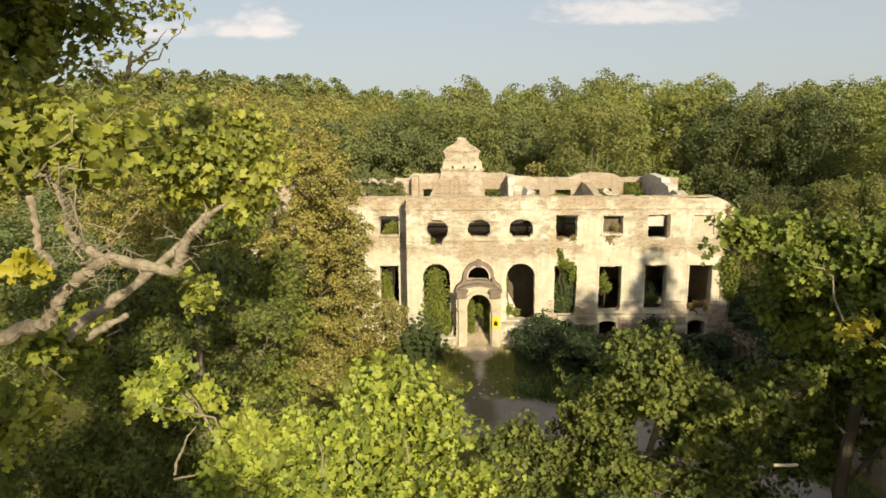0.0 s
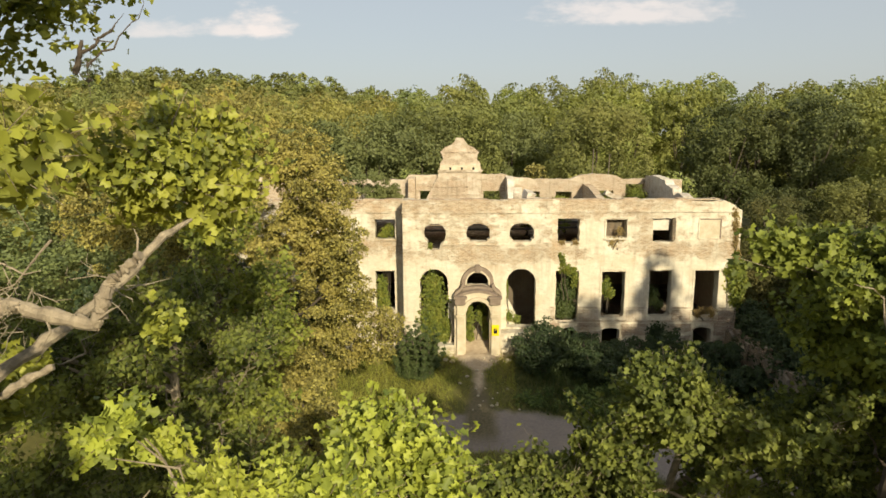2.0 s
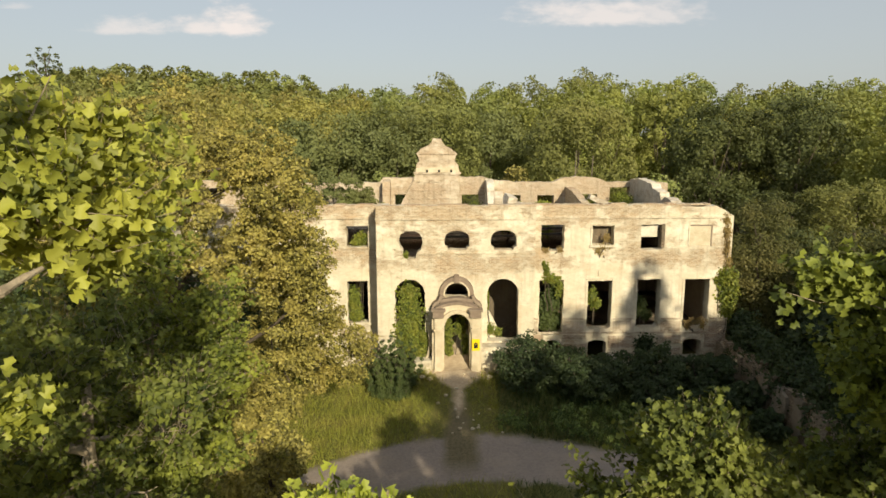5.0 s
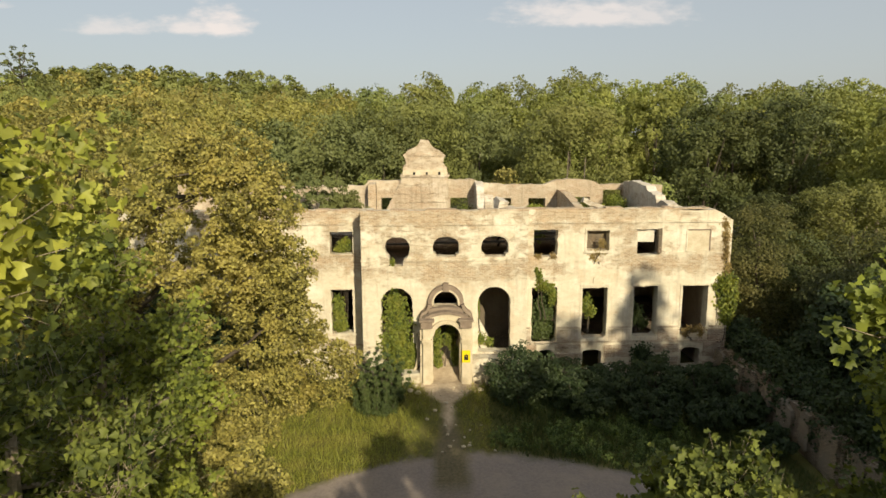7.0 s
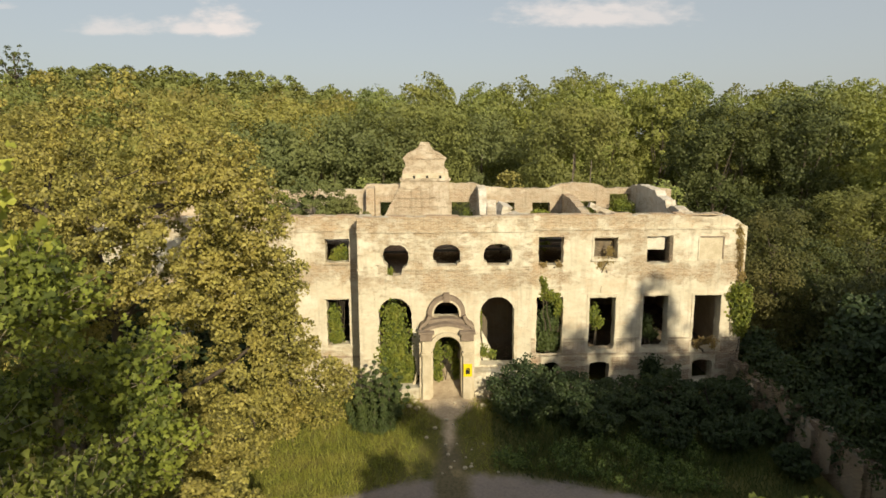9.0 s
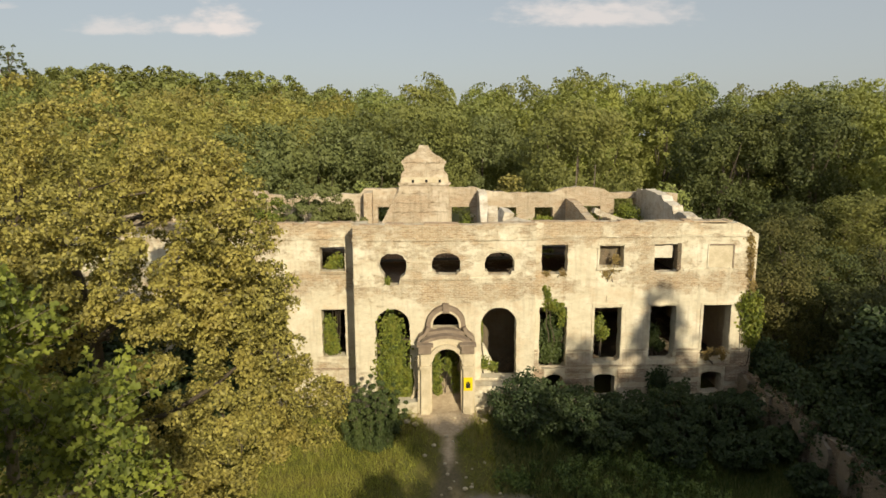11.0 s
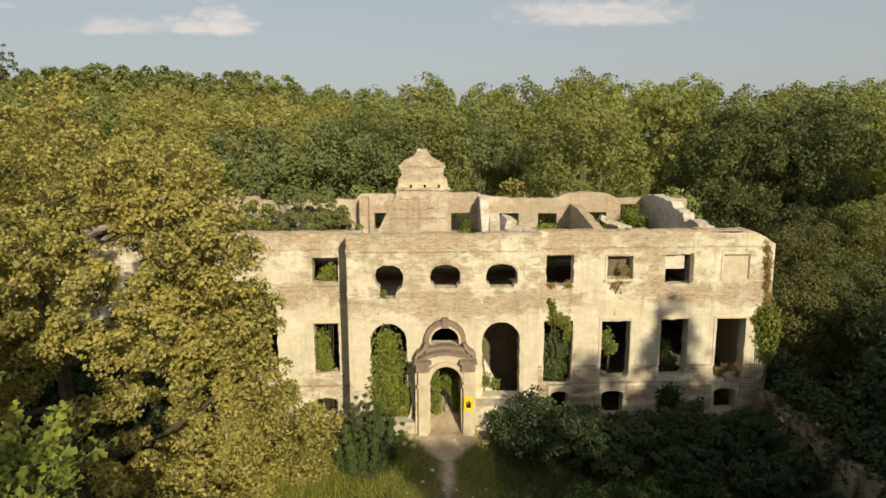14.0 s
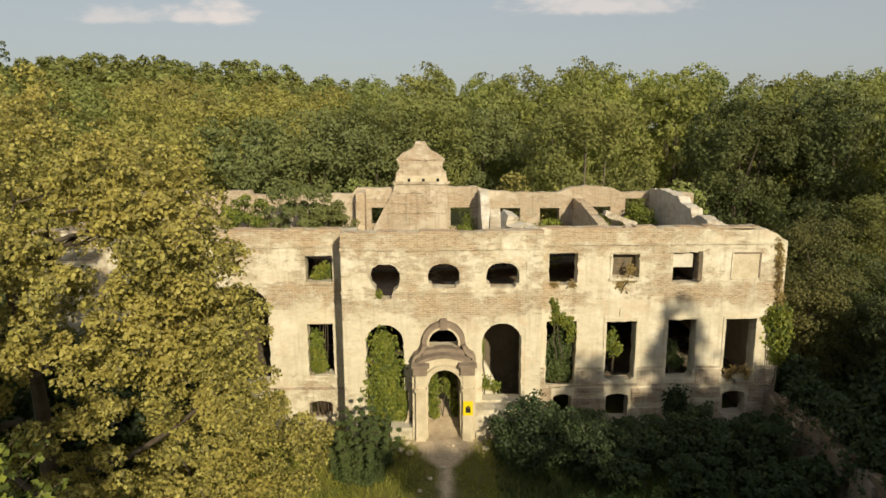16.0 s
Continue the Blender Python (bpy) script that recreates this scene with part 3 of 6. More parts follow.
def build_ground():
    xs, ys = axis_steps(-1400, 1400, -24, 24, 0.5), axis_steps(-1400, 1800, 10, 46, 0.5)
    v = np.array([(x, y, ground_height(x, y)) for y in ys for x in xs])
    nx = len(xs)
    f = np.array([(j * nx + i, j * nx + i + 1, (j + 1) * nx + i + 1, (j + 1) * nx + i) for j in range(len(ys) - 1) for i in range(nx - 1)])
    me = mesh_arrays("ground", v, f)
    m, t, b = base_material("park_ground", 0.95, 0.15)
    pos = object_vec(t)
    s = t.nodes.new("ShaderNodeSeparateXYZ")
    t.links.new(pos, s.inputs[0])
    wob = math_node(t, "MULTIPLY", math_node(t, "SUBTRACT", noise_node(t, pos, 0.9, 5.0, 0.65), 0.5), 1.6)
    dx, dy = math_node(t, "SUBTRACT", s.outputs[0], 0.5), math_node(t, "SUBTRACT", s.outputs[1], 21.2)
    rad = math_node(t, "ADD", math_node(t, "SQRT", math_node(t, "ADD", math_node(t, "MULTIPLY", dx, dx), math_node(t, "MULTIPLY", dy, dy))), wob)
    drive = math_node(t, "MULTIPLY", ramp(t, rad, 10.4, 10.9), ramp(t, rad, 15.2, 14.6))
    off = math_node(t, "ABSOLUTE", math_node(t, "ADD", math_node(t, "ADD", s.outputs[0], 1.1), math_node(t, "MULTIPLY", wob, 0.5)))
    spread = math_node(t, "ADD", math_node(t, "MULTIPLY", ramp(t, s.outputs[1], 39.4, 35.6), 0.3), ramp(t, s.outputs[1], 40.2, 42.4), True)
    lane = ramp(t, math_node(t, "SUBTRACT", off, math_node(t, "MULTIPLY", spread, 1.9)), 0.55, 0.05)
    lane = math_node(t, "MULTIPLY", math_node(t, "MULTIPLY", lane, ramp(t, s.outputs[1], 32.0, 34.0)), ramp(t, s.outputs[1], 46.0, 45.0), True)
    n1, n2 = noise_node(t, pos, 0.6, 5.0, 0.6), noise_node(t, pos, 7.0, 5.0, 0.7)
    grass = mix_color(t, ramp(t, n1, 0.35, 0.65), (0.115, 0.122, 0.032), (0.19, 0.17, 0.058))
    grass = mix_color(t, math_node(t, "MULTIPLY", ramp(t, n2, 0.4, 0.7), 0.5), grass, (0.045, 0.05, 0.016))
    dirt = mix_color(t, ramp(t, n2, 0.35, 0.7), (0.56, 0.46, 0.33), (0.38, 0.30, 0.21))
    # lane dirt: pale where sun reaches the door, painted dark for shade below
    sunny = ramp(t, math_node(t, "ADD", math_node(t, "ADD", s.outputs[1], wob), math_node(t, "MULTIPLY", off, -2.2)), 37.4, 38.6)
    dirt = mix_color(t, sunny, mix_color(t, ramp(t, n2, 0.35, 0.7), (0.19, 0.16, 0.10), (0.10, 0.09, 0.05)), dirt)
    tarmac = mix_color(t, ramp(t, n2, 0.35, 0.7), (0.30, 0.255, 0.225), (0.22, 0.19, 0.17))
    tarmac = mix_color(t, math_node(t, "MULTIPLY", ramp(t, n1, 0.5, 0.7), 0.6), tarmac, (0.35, 0.29, 0.235))
    col = mix_color(t, drive, grass, tarmac)
    col = mix_color(t, lane, col, dirt)
    t.links.new(col, b.inputs["Base Color"])
    bump(t, b, n2, 0.7, 0.04)
    tagged(link("ground", me, m), "park ground of grass, dirt lane and worn drive", "ground", "", "structure")


build_ground()

# ---- the ruined palace ----
WING, RIS, PORCH, REAR = 45.7, 43.6, 42.75, 58.2
THICK = 0.75
WEST, EAST = -22.0, 17.12
palace = thing("ruined_palace", "roofless ruined palace of cream plaster over bare brick", "building", (0, WING, 0))


def palace_part(name, bm, material, parent=None, label=""):
    ob = part(name, bm, material, parent or palace, label)
    if parent is None:
        ob.matrix_parent_inverse = Matrix.Translation((0, -WING, 0))
    return ob


rw = random.Random(5)
UP_Z, MAIN_Z = (8.4, 9.78), (3.25, 6.1)


def front_wing(name, x0, x1, holes, seed, corner_right=False):
    rng = random.Random(seed)
    z1 = 11.1
    top = [(x1, 0.2), (x1, z1 - (0.75 if corner_right else 0.0))]
    n = int((x1 - x0) / 0.3)
    for i in range(1, n):
        x = x1 + (x0 - x1) * i / n
        drop = 0.0
        if corner_right:
            drop = 0.75 * max(0, 1 - (x1 - x) / 1.2) + 0.18 * max(0, 1 - abs(x1 - x - 2.2) / 1.6)
        top.append((x, z1 - drop + rng.uniform(-0.05, 0.04)))
    top += [(x0, z1), (x0, 0.2)]
    outline = [(x0, -0.6), (x1, -0.6), *top[1:-1]]
    return palace_part(name, panel_bm(outline, [ragged(h, 0.3, 0.035, rng) for h in holes], WING, THICK), MAT_FACADE)


def broken_sill(x0, x1, z0, z1, dip):
    return [(x0, z0), (x0 + 0.25, z0 - dip), (x1 - 0.2, z0 - dip * 0.8), (x1, z0 + 0.05), (x1, z1), (x0, z1)]


east_holes = [
    broken_sill(4.55, 6.05, 8.2, 9.8, 0.12), rect(7.89, 9.3, 8.46, 9.74), broken_sill(11.1, 12.65, 8.25, 9.8, 0.15),
    broken_sill(4.5, 6.1, 2.5, 6.1, 0.2), broken_sill(7.72, 9.32, 2.85, 6.05, 0.15), broken_sill(11.03, 12.55, 2.9, 6.12, 0.12), broken_sill(14.16, 15.8, 2.9, 6.2, 0.18),
    arch(4.95, 5.95, 0.5, 1.95, 8, 0.35), arch(7.86, 9.08, 0.45, 1.97, 8, 0.35), arch(11.2, 12.3, 0.5, 1.97, 8, 0.35), arch(14.27, 15.55, 0.7, 2.03, 8, 0.35)]
west_holes = [rect(-8.2, -6.8, 8.36, 9.77), rect(-8.23, -6.87, 3.25, 6.1), arch(-8.3, -7.05, 0.8, 1.76, 8, 0.35), arch(-12.6, -10.25, 2.9, 8.1, 14, 1.0), rect(-16.2, -14.8, 8.36, 9.77), rect(-16.2, -14.8, 3.25, 6.1)]
front_wing("front_wall", 3.62, EAST, east_holes, 21, True)
front_wing("front_wall", WEST, -5.88, west_holes, 22)

# projecting middle bay
rng = random.Random(31)
ris_holes = [
    oval(-4.7, -3.2, 8.55, 9.74), basket(-1.82, -0.26, 8.52, 9.74), basket(1.05, 2.68, 8.52, 9.76),
    arch(-4.93, -3.07, 2.2, 6.66), arch(0.88, 2.85, 2.62, 6.68), arch(-1.86, -0.28, 0.4, 4.7), arch(-1.78, -0.36, 5.5, 6.42, 12, 0.95)]
ris_holes[0] = [(-4.7, 9.1), (-4.62, 8.75), (-4.42, 8.55), (-4.4, 8.2), (-4.25, 7.98), (-3.62, 8.0), (-3.55, 8.35), (-3.3, 8.55), (-3.2, 8.95), (-3.22, 9.3), (-3.4, 9.6), (-3.7, 9.73), (-4.2, 9.74), (-4.55, 9.55)]
outline = [(-6.08, -0.5), (3.84, -0.5), (3.84, 11.28)] + [(3.84 - 9.92 * i / 34, 11.28 + rng.uniform(-0.04, 0.03)) for i in range(1, 34)] + [(-6.08, 11.3)]
palace_part("middle_bay_wall", panel_bm(outline, [ragged(h, 0.25, 0.03, rng) for h in ris_holes], RIS, THICK), MAT_FACADE)
for x0, x1 in ((-6.08, -5.4), (3.16, 3.84)):
    palace_part("return_wall", worn_box(x0, x1, RIS + THICK + 0.003, WING - 0.003, -0.5, 11.25, 3, 0.0), MAT_FACADE)

# mouldings
BETWEEN = ((3.87, 4.42), (6.18, 7.56), (9.48, 10.88), (12.7, 14.0), (15.96, EAST + 0.04))
COURSES = [(3.87, EAST - 0.45, WING, 10.22), (3.87, EAST + 0.05, WING, 2.42), (WEST, -6.12, WING, 10.22), (WEST, -6.12, WING, 2.42), (-6.12, 3.88, RIS, 10.42), (-6.12, -4.5, RIS, 8.25), (-3.5, 3.88, RIS, 8.25)]
COURSES += [(a, b_, WING, 3.38) for a, b_ in BETWEEN] + [(a, b_, WING, 8.22) for a, b_ in ((12.85, 14.1), (15.8, 16.7))]
for x0, x1, y, z in COURSES:
    deep, tall = (0.07, 0.15) if z > 10 else (0.05, 0.12)
    palace_part("string_course", worn_box(x0, x1, y - deep, y + 0.02, z, z + tall, int(z * 9 + x0), 0.014, 0.3), MAT_FACADE if z > 5 else MAT_BASE)
rc = random.Random(52)
for x0, x1, y, z in ((3.87, EAST - 1.6, WING, 11.06), (WEST, -6.1, WING, 11.05), (-6.1, 3.86, RIS, 11.24)):
    x = x0
    while x < x1 - 0.2:
        w = min(rc.uniform(0.45, 1.25), x1 - x)
        if rc.random() < 0.9:
            palace_part("coping_stone", worn_box(x, x + w - 0.004, y - 0.015 + rc.uniform(-0.01, 0.015), y + THICK + 0.05, z, z + rc.uniform(0.05, 0.13), int(x * 70), 0.02, 0.3), MAT_BRICK)
        x += w
# flat pilaster strips and the block under the gable
for x0, x1, z0, z1, y in ((3.02, 3.82, 2.6, 8.22, RIS), (-6.06, -5.3, 2.6, 8.22, RIS), (3.02, 3.82, 8.38, 10.4, RIS), (-6.06, -5.3, 8.38, 10.4, RIS), (-1.5, -0.66, 10.6, 11.2, RIS), (-6.06, -5.3, 10.6, 11.2, RIS), (3.02, 3.82, 10.6, 11.2, RIS)):
    palace_part("pilaster_strip", worn_box(x0, x1, y - 0.025, y + 0.02, z0, z1, int(x0 * 31), 0.008, 0.25), MAT_FACADE)
# beams behind the upper openings, coloured dark for the shade they stand in
for x0, x1, y, z in ((-4.75, -3.15, RIS + 1.8, 8.95), (-1.9, -0.2, RIS + 1.8, 9.02), (1.0, 2.7, RIS + 1.9, 9.05), (4.2, 6.4, WING + 2.2, 8.8), (4.2, 6.4, WING + 2.2, 9.2)):
    palace_part("charred_beam", worn_box(x0, x1, y, y + 0.12, z, z + 0.12, int(z * 40), 0.015, 0.3), MAT_BEAM)
# plinth: worn courses of banded plaster between the cellar windows
rp = random.Random(71)
for x0, x1 in ((3.9, 4.86), (6.06, 7.74), (9.2, 11.08), (12.42, 14.14), (15.68, EAST)):
    z = -0.45
    while z < 2.3:
        tall = min(rp.uniform(0.27, 0.36), 2.38 - z)
        if rp.random() < 0.9:
            palace_part("plinth_course", worn_box(x0 + rp.uniform(0, 0.06), x1 - rp.uniform(0, 0.06), WING - rp.uniform(0.04, 0.08), WING + 0.02, z, z + tall - 0.035, int(z * 50 + x0 * 7), 0.014, 0.3), MAT_BASE)
        z += tall
for x0, x1 in BETWEEN:
    palace_part("plinth_band", worn_box(x0, x1, WING - 0.045, WING + 0.02, 2.57, 3.3, int(x0 * 9), 0.018, 0.3), MAT_BASE)
# inside: cross walls, and unseen floors added to keep the openings dark
def cross_wall(x, tops, seed, thick=0.6, foot=-0.5, mat=None):
    mat = mat or MAT_BRICK
    rng = random.Random(seed)
    line = []
    for (ya, za), (yb, zb) in zip(tops, tops[1:]):
        n = max(1, int(math.hypot(yb - ya, zb - za) / 0.3))
        line += [(ya + (yb - ya) * i / n + rng.uniform(-0.04, 0.04), za + (zb - za) * i / n + rng.uniform(-0.06, 0.05)) for i in range(n)]
    outline = [(tops[0][0], foot), (tops[-1][0], foot), tops[-1], *line[::-1]]
    palace_part("cross_wall", panel_bm(outline, [], x, thick, "y"), mat)


Y0, Y1 = WING + THICK + 0.01, REAR - 0.01
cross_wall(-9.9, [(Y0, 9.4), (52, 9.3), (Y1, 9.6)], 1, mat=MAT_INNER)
cross_wall(-6.75, [(Y0, 9.0), (50, 8.9), (54.5, 9.0), (56.9, 9.3), (57.05, 11.9), (Y1, 12.0)], 2)
cross_wall(1.75, [(49.12, 10.6), (49.2, 11.3), (49.5, 11.65), (50.0, 10.2), (50.6, 9.6), (54.5, 9.7), (56.4, 11.8), (Y1, 12.0)], 3, 0.6, 9.0, MAT_GREY)
cross_wall(8.5, [(Y0, 9.9), (48.6, 10.05), (52, 10.6), (55.6, 11.2), (Y1, 11.3)], 4, 0.6, 7.36)
cross_wall(13.9, [(Y0, 10.4), (47.2, 10.6), (48.0, 10.65), (48.3, 11.1), (49.4, 11.25), (50.4, 11.0), (50.8, 11.45), (52.4, 11.6), (52.8, 11.95), (55.8, 12.15), (Y1, 11.9)], 5, 0.7, 7.36, MAT_GREY)
cross_wall(16.36, [(Y0, 10.0), (50, 9.5), (54, 9.3), (Y1, 9.6)], 6, 0.75)
palace_part("broken_pier", panel_bm(ragged([(0.5, -0.4), (1.8, -0.4), (1.72, 2.9), (1.55, 3.3), (1.35, 3.8), (1.15, 4.2), (0.95, 4.4), (0.5, 4.5)], 0.25, 0.06, random.Random(4)), [], RIS + THICK + 0.35, 0.5), MAT_FACADE)
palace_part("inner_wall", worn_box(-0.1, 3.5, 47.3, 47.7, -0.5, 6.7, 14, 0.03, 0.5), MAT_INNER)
palace_part("added_vault_floor", worn_box(-9.25, 16.34, WING + THICK + 0.02, REAR - 0.02, 6.75, 7.35, 4, 0.03, 0.8), MAT_INNER)
palace_part("added_vault_floor", worn_box(-21.2, -9.95, WING + THICK + 4.5, REAR - 0.02, 8.2, 8.8, 4, 0.03, 0.8), MAT_INNER)
palace_part("added_inner_floor", worn_box(-21.2, 16.34, 47.75, REAR - 0.02, 2.0, 2.3, 7, 0.03, 0.8), MAT_INNER)
palace_part("added_attic_floor", worn_box(-21.2, 16.34, WING + THICK + 2.6, 55.0, 8.92, 9.12, 6, 0.03, 0.8), MAT_INNER)

for k, (x, y, z, w, d, h, rx, ry, rz) in enumerate(((2.75, 50.4, 10.2, 0.6, 1.2, 2.3, 8, 14, 14), (3.5, 49.6, 9.95, 1.0, 0.8, 1.7, 4, -18, 30), (4.3, 50.2, 9.85, 0.9, 0.7, 1.5, 10, 8, -20), (10.2, 52.6, 10.6, 2.2, 0.5, 0.35, 0, 21, 8), (14.9, 50.0, 10.3, 0.9, 1.6, 1.1, 6, 10, 12), (15.7, 51.0, 9.9, 0.8, 1.2, 0.9, 0, 20, -8))):
    block = palace_part("fallen_masonry", worn_box(-w / 2, w / 2, -d / 2, d / 2, -h / 2, h / 2, 60 + k, 0.06, 0.3), MAT_GREY)
    block.matrix_parent_inverse = Matrix.Translation((0, -WING, 0)) @ pose(x, y, z, rx, ry, rz)

# rear wall with its row of attic windows and the stepped gable
rng = random.Random(41)
rear_holes = [rect(-5.8, -4.6, 9.5, 10.7), rect(-0.2, 1.25, 9.3, 10.68), rect(3.3, 4.75, 9.4, 10.62), rect(6.16, 7.55, 9.4, 10.6), rect(9.6, 11.2, 9.4, 10.68), rect(12.25, 13.9, 9.2, 11.25), rect(-9.4, -7.9, 9.5, 10.7), rect(-16.3, -15.0, 9.5, 10.7)]
tops = [(WEST, 11.9), (-14.2, 11.95), (-14.1, 11.65), (-7.1, 11.7), (-6.8, 12.1), (1.6, 12.15), (2.2, 11.9), (4.2, 11.72), (7.5, 11.7), (8.1, 12.0), (9.4, 12.15), (11.4, 12.0), (12.0, 11.7), (14.2, 11.75), (EAST, 11.6)]
line = []
for (xa, za), (xb, zb) in zip(tops, tops[1:]):
    n = max(1, int((xb - xa) / 0.35))
    line += [(xa + (xb - xa) * i / n, za + (zb - za) * i / n + rng.uniform(-0.05, 0.04)) for i in range(n)]
outline = [(EAST, -0.5), (EAST, 11.6), *line[::-1], (WEST, -0.5)]
palace_part("rear_wall", panel_bm(outline[::-1], rear_holes, REAR, 0.7), MAT_GABLE)
palace_part("side_wall", worn_box(WEST, WEST + 0.7, WING + THICK + 0.003, REAR - 0.003, -0.5, 10.9, 9, 0.03, 0.5), MAT_BRICK)
gable = [(-5.75, 9.0), (-0.42, 9.0), (-0.42, 12.4), (-4.1, 12.4), (-4.25, 11.9)]
palace_part("gable_foot", panel_bm(ragged(gable, 0.3, 0.04, rng), [], REAR - 0.55, 0.5), MAT_GABLE)
palace_part("gable_ledge", worn_box(-4.2, -0.3, REAR - 0.68, REAR + 0.5, 12.38, 12.56, 2, 0.03, 0.3), MAT_GABLE)
palace_part("gable_band", worn_box(-4.0, -0.5, REAR - 0.6, REAR - 0.49, 12.56, 12.95, 3, 0.02, 0.3), MAT_PALE)
for x in (-3.1, -2.1, -1.1):
    palace_part("putlog_stub", worn_box(x - 0.09, x + 0.09, REAR - 0.62, REAR - 0.595, 12.56, 12.78, 3, 0.01, 0.3), MAT_BLACK)
for x in (-3.3, -1.9):
    palace_part("gable_lesene", worn_box(x - 0.05, x + 0.05, REAR - 0.6, REAR - 0.54, 9.3, 12.38, 3, 0.02, 0.3), MAT_GABLE)
head = [(x, 12.55 + (z - 12.6) * 0.91) for x, z in [(-4.1, 12.6), (-0.4, 12.6), (-0.5, 13.3), (-0.8, 13.6), (-0.62, 14.3), (-1.1, 14.75), (-1.6, 15.0), (-1.85, 15.35), (-1.95, 15.65), (-2.6, 15.68), (-2.7, 15.35), (-3.0, 15.0), (-3.6, 14.75), (-3.95, 14.3), (-3.75, 13.6), (-4.0, 13.3)]]
palace_part("gable_head", panel_bm(ragged(head, 0.25, 0.05, rng), [], REAR - 0.5, 0.9), MAT_GABLE)

for k, (x0, x1, z) in enumerate(((-4.6, -0.6, 10.35), (-4.35, -1.5, 11.05), (-3.9, -2.0, 11.75), (-3.7, -0.75, 14.05))):
    y = REAR - (0.55 if z < 12 else 0.5)
    palace_part("gable_course", worn_box(x0, x1, y - 0.07, y + 0.02, z, z + 0.1, 70 + k, 0.03, 0.25), MAT_GABLE)

# tall sandstone portal with its oculus
portal = thing("portal", "weathered sandstone portal with a round oculus", "")
portal.parent = palace
portal.matrix_parent_inverse = Matrix.Translation((0, -WING, 0))
PF = 42.25
rng = random.Random(77)
part("jamb_wall", panel_bm(ragged([(-2.62, -0.2), (-1.86, -0.2), (-1.86, 3.95), (-1.7, 4.4), (-1.4, 4.7), (-1.07, 4.78), (-0.74, 4.7), (-0.44, 4.4), (-0.28, 3.95), (-0.28, -0.2), (0.46, -0.2), (0.46, 4.7), (0.2, 5.1), (-1.07, 5.4), (-2.4, 5.1), (-2.62, 4.7)], 0.4, 0.012, rng), [], PF + 0.12, 1.22), MAT_PALE, portal)
for x0, x1 in ((-2.46, -1.98), (-0.18, 0.32)):
    part("pillar", worn_box(x0, x1, PF - 0.1, PF + 0.115, 0.3, 4.6, 5, 0.012, 0.4), MAT_PALE, portal)
    part("pillar_collar", worn_box(x0 - 0.06, x1 + 0.06, PF - 0.18, PF + 0.11, 3.7, 3.87, 6, 0.008, 0.3), MAT_PALE, portal)
    part("capital", worn_box(x0 - 0.1, x1 + 0.1, PF - 0.26, PF + 0.2, 4.6, 5.0, 7, 0.03, 0.25), MAT_STONE, portal)
    part("capital_slab", worn_box(x0 - 0.18, x1 + 0.18, PF - 0.34, PF + 0.2, 5.0, 5.12, 8, 0.02, 0.25), MAT_STONE, portal)
part("archivolt", band_bm([(-1.07 + 0.93 * math.cos(a), 3.97 + 0.93 * math.sin(a)) for a in [math.pi * i / 16 for i in range(17)]], 0.27, PF + 0.11, 0.16), MAT_PALE, portal)
hood = [(-2.34, 5.08), (-1.85, 5.28), (-1.4, 5.38), (-1.07, 5.41), (-0.74, 5.38), (-0.3, 5.28), (0.2, 5.08)]
part("hood", band_bm(hood, 0.2, PF + 0.6, 0.5), MAT_STONE, portal)
part("hood_field", panel_bm(ragged([(-2.2, 5.0), (0.05, 5.0), (-0.1, 5.5), (-0.55, 5.56), (-1.07, 5.6), (-1.6, 5.56), (-2.05, 5.5)], 0.3, 0.01, rng), [], PF + 0.75, 0.58), MAT_STONE, portal)
part("oculus_sill", worn_box(-1.8, -0.36, RIS - 0.2, RIS + 0.3, 5.44, 5.56, 13, 0.02, 0.2), MAT_PALE, portal, "pale sill of the oculus")
for side in (-1, 1):
    part("volute", band_bm([(-1.07 + side * x, z) for x, z in ((0.98, 5.75), (1.06, 5.5), (1.22, 5.3), (1.42, 5.18), (1.5, 5.02), (1.38, 4.92))], 0.2, RIS + 0.02, 0.7), MAT_STONE, portal)
part("oculus_ring", band_bm([(-1.08 + 0.93 * math.cos(a), 5.78 + 0.93 * math.sin(a)) for a in [math.pi * (-0.14 + 1.28 * i / 24) for i in range(25)]], 0.34, RIS + 0.02, 0.34), MAT_STONE, portal)
part("oculus_bead", band_bm([(-1.08 + 0.78 * math.cos(a), 5.78 + 0.78 * math.sin(a)) for a in [math.pi * (-0.05 + 1.1 * i / 20) for i in range(21)]], 0.12, RIS - 0.02, 0.36), MAT_PALE, portal)
part("keystone", worn_box(-1.25, -0.9, RIS - 0.42, RIS + 0.02, 6.5, 6.98, 9, 0.02, 0.25), MAT_STONE, portal)
part("scroll", band_bm([(-2.72, 3.9), (-2.78, 3.2), (-2.75, 2.5), (-2.85, 1.9), (-3.1, 1.5), (-3.5, 1.25)], 0.2, RIS + 0.02, 0.55), MAT_PALE, portal)
part("parapet", worn_box(0.47, 2.9, PF + 0.2, RIS - 0.01, -0.2, 2.55, 11, 0.05, 0.3), MAT_FACADE, portal)
part("parapet", worn_box(-3.7, -2.63, PF + 0.2, RIS - 0.01, -0.2, 1.7, 12, 0.06, 0.3), MAT_FACADE, portal)

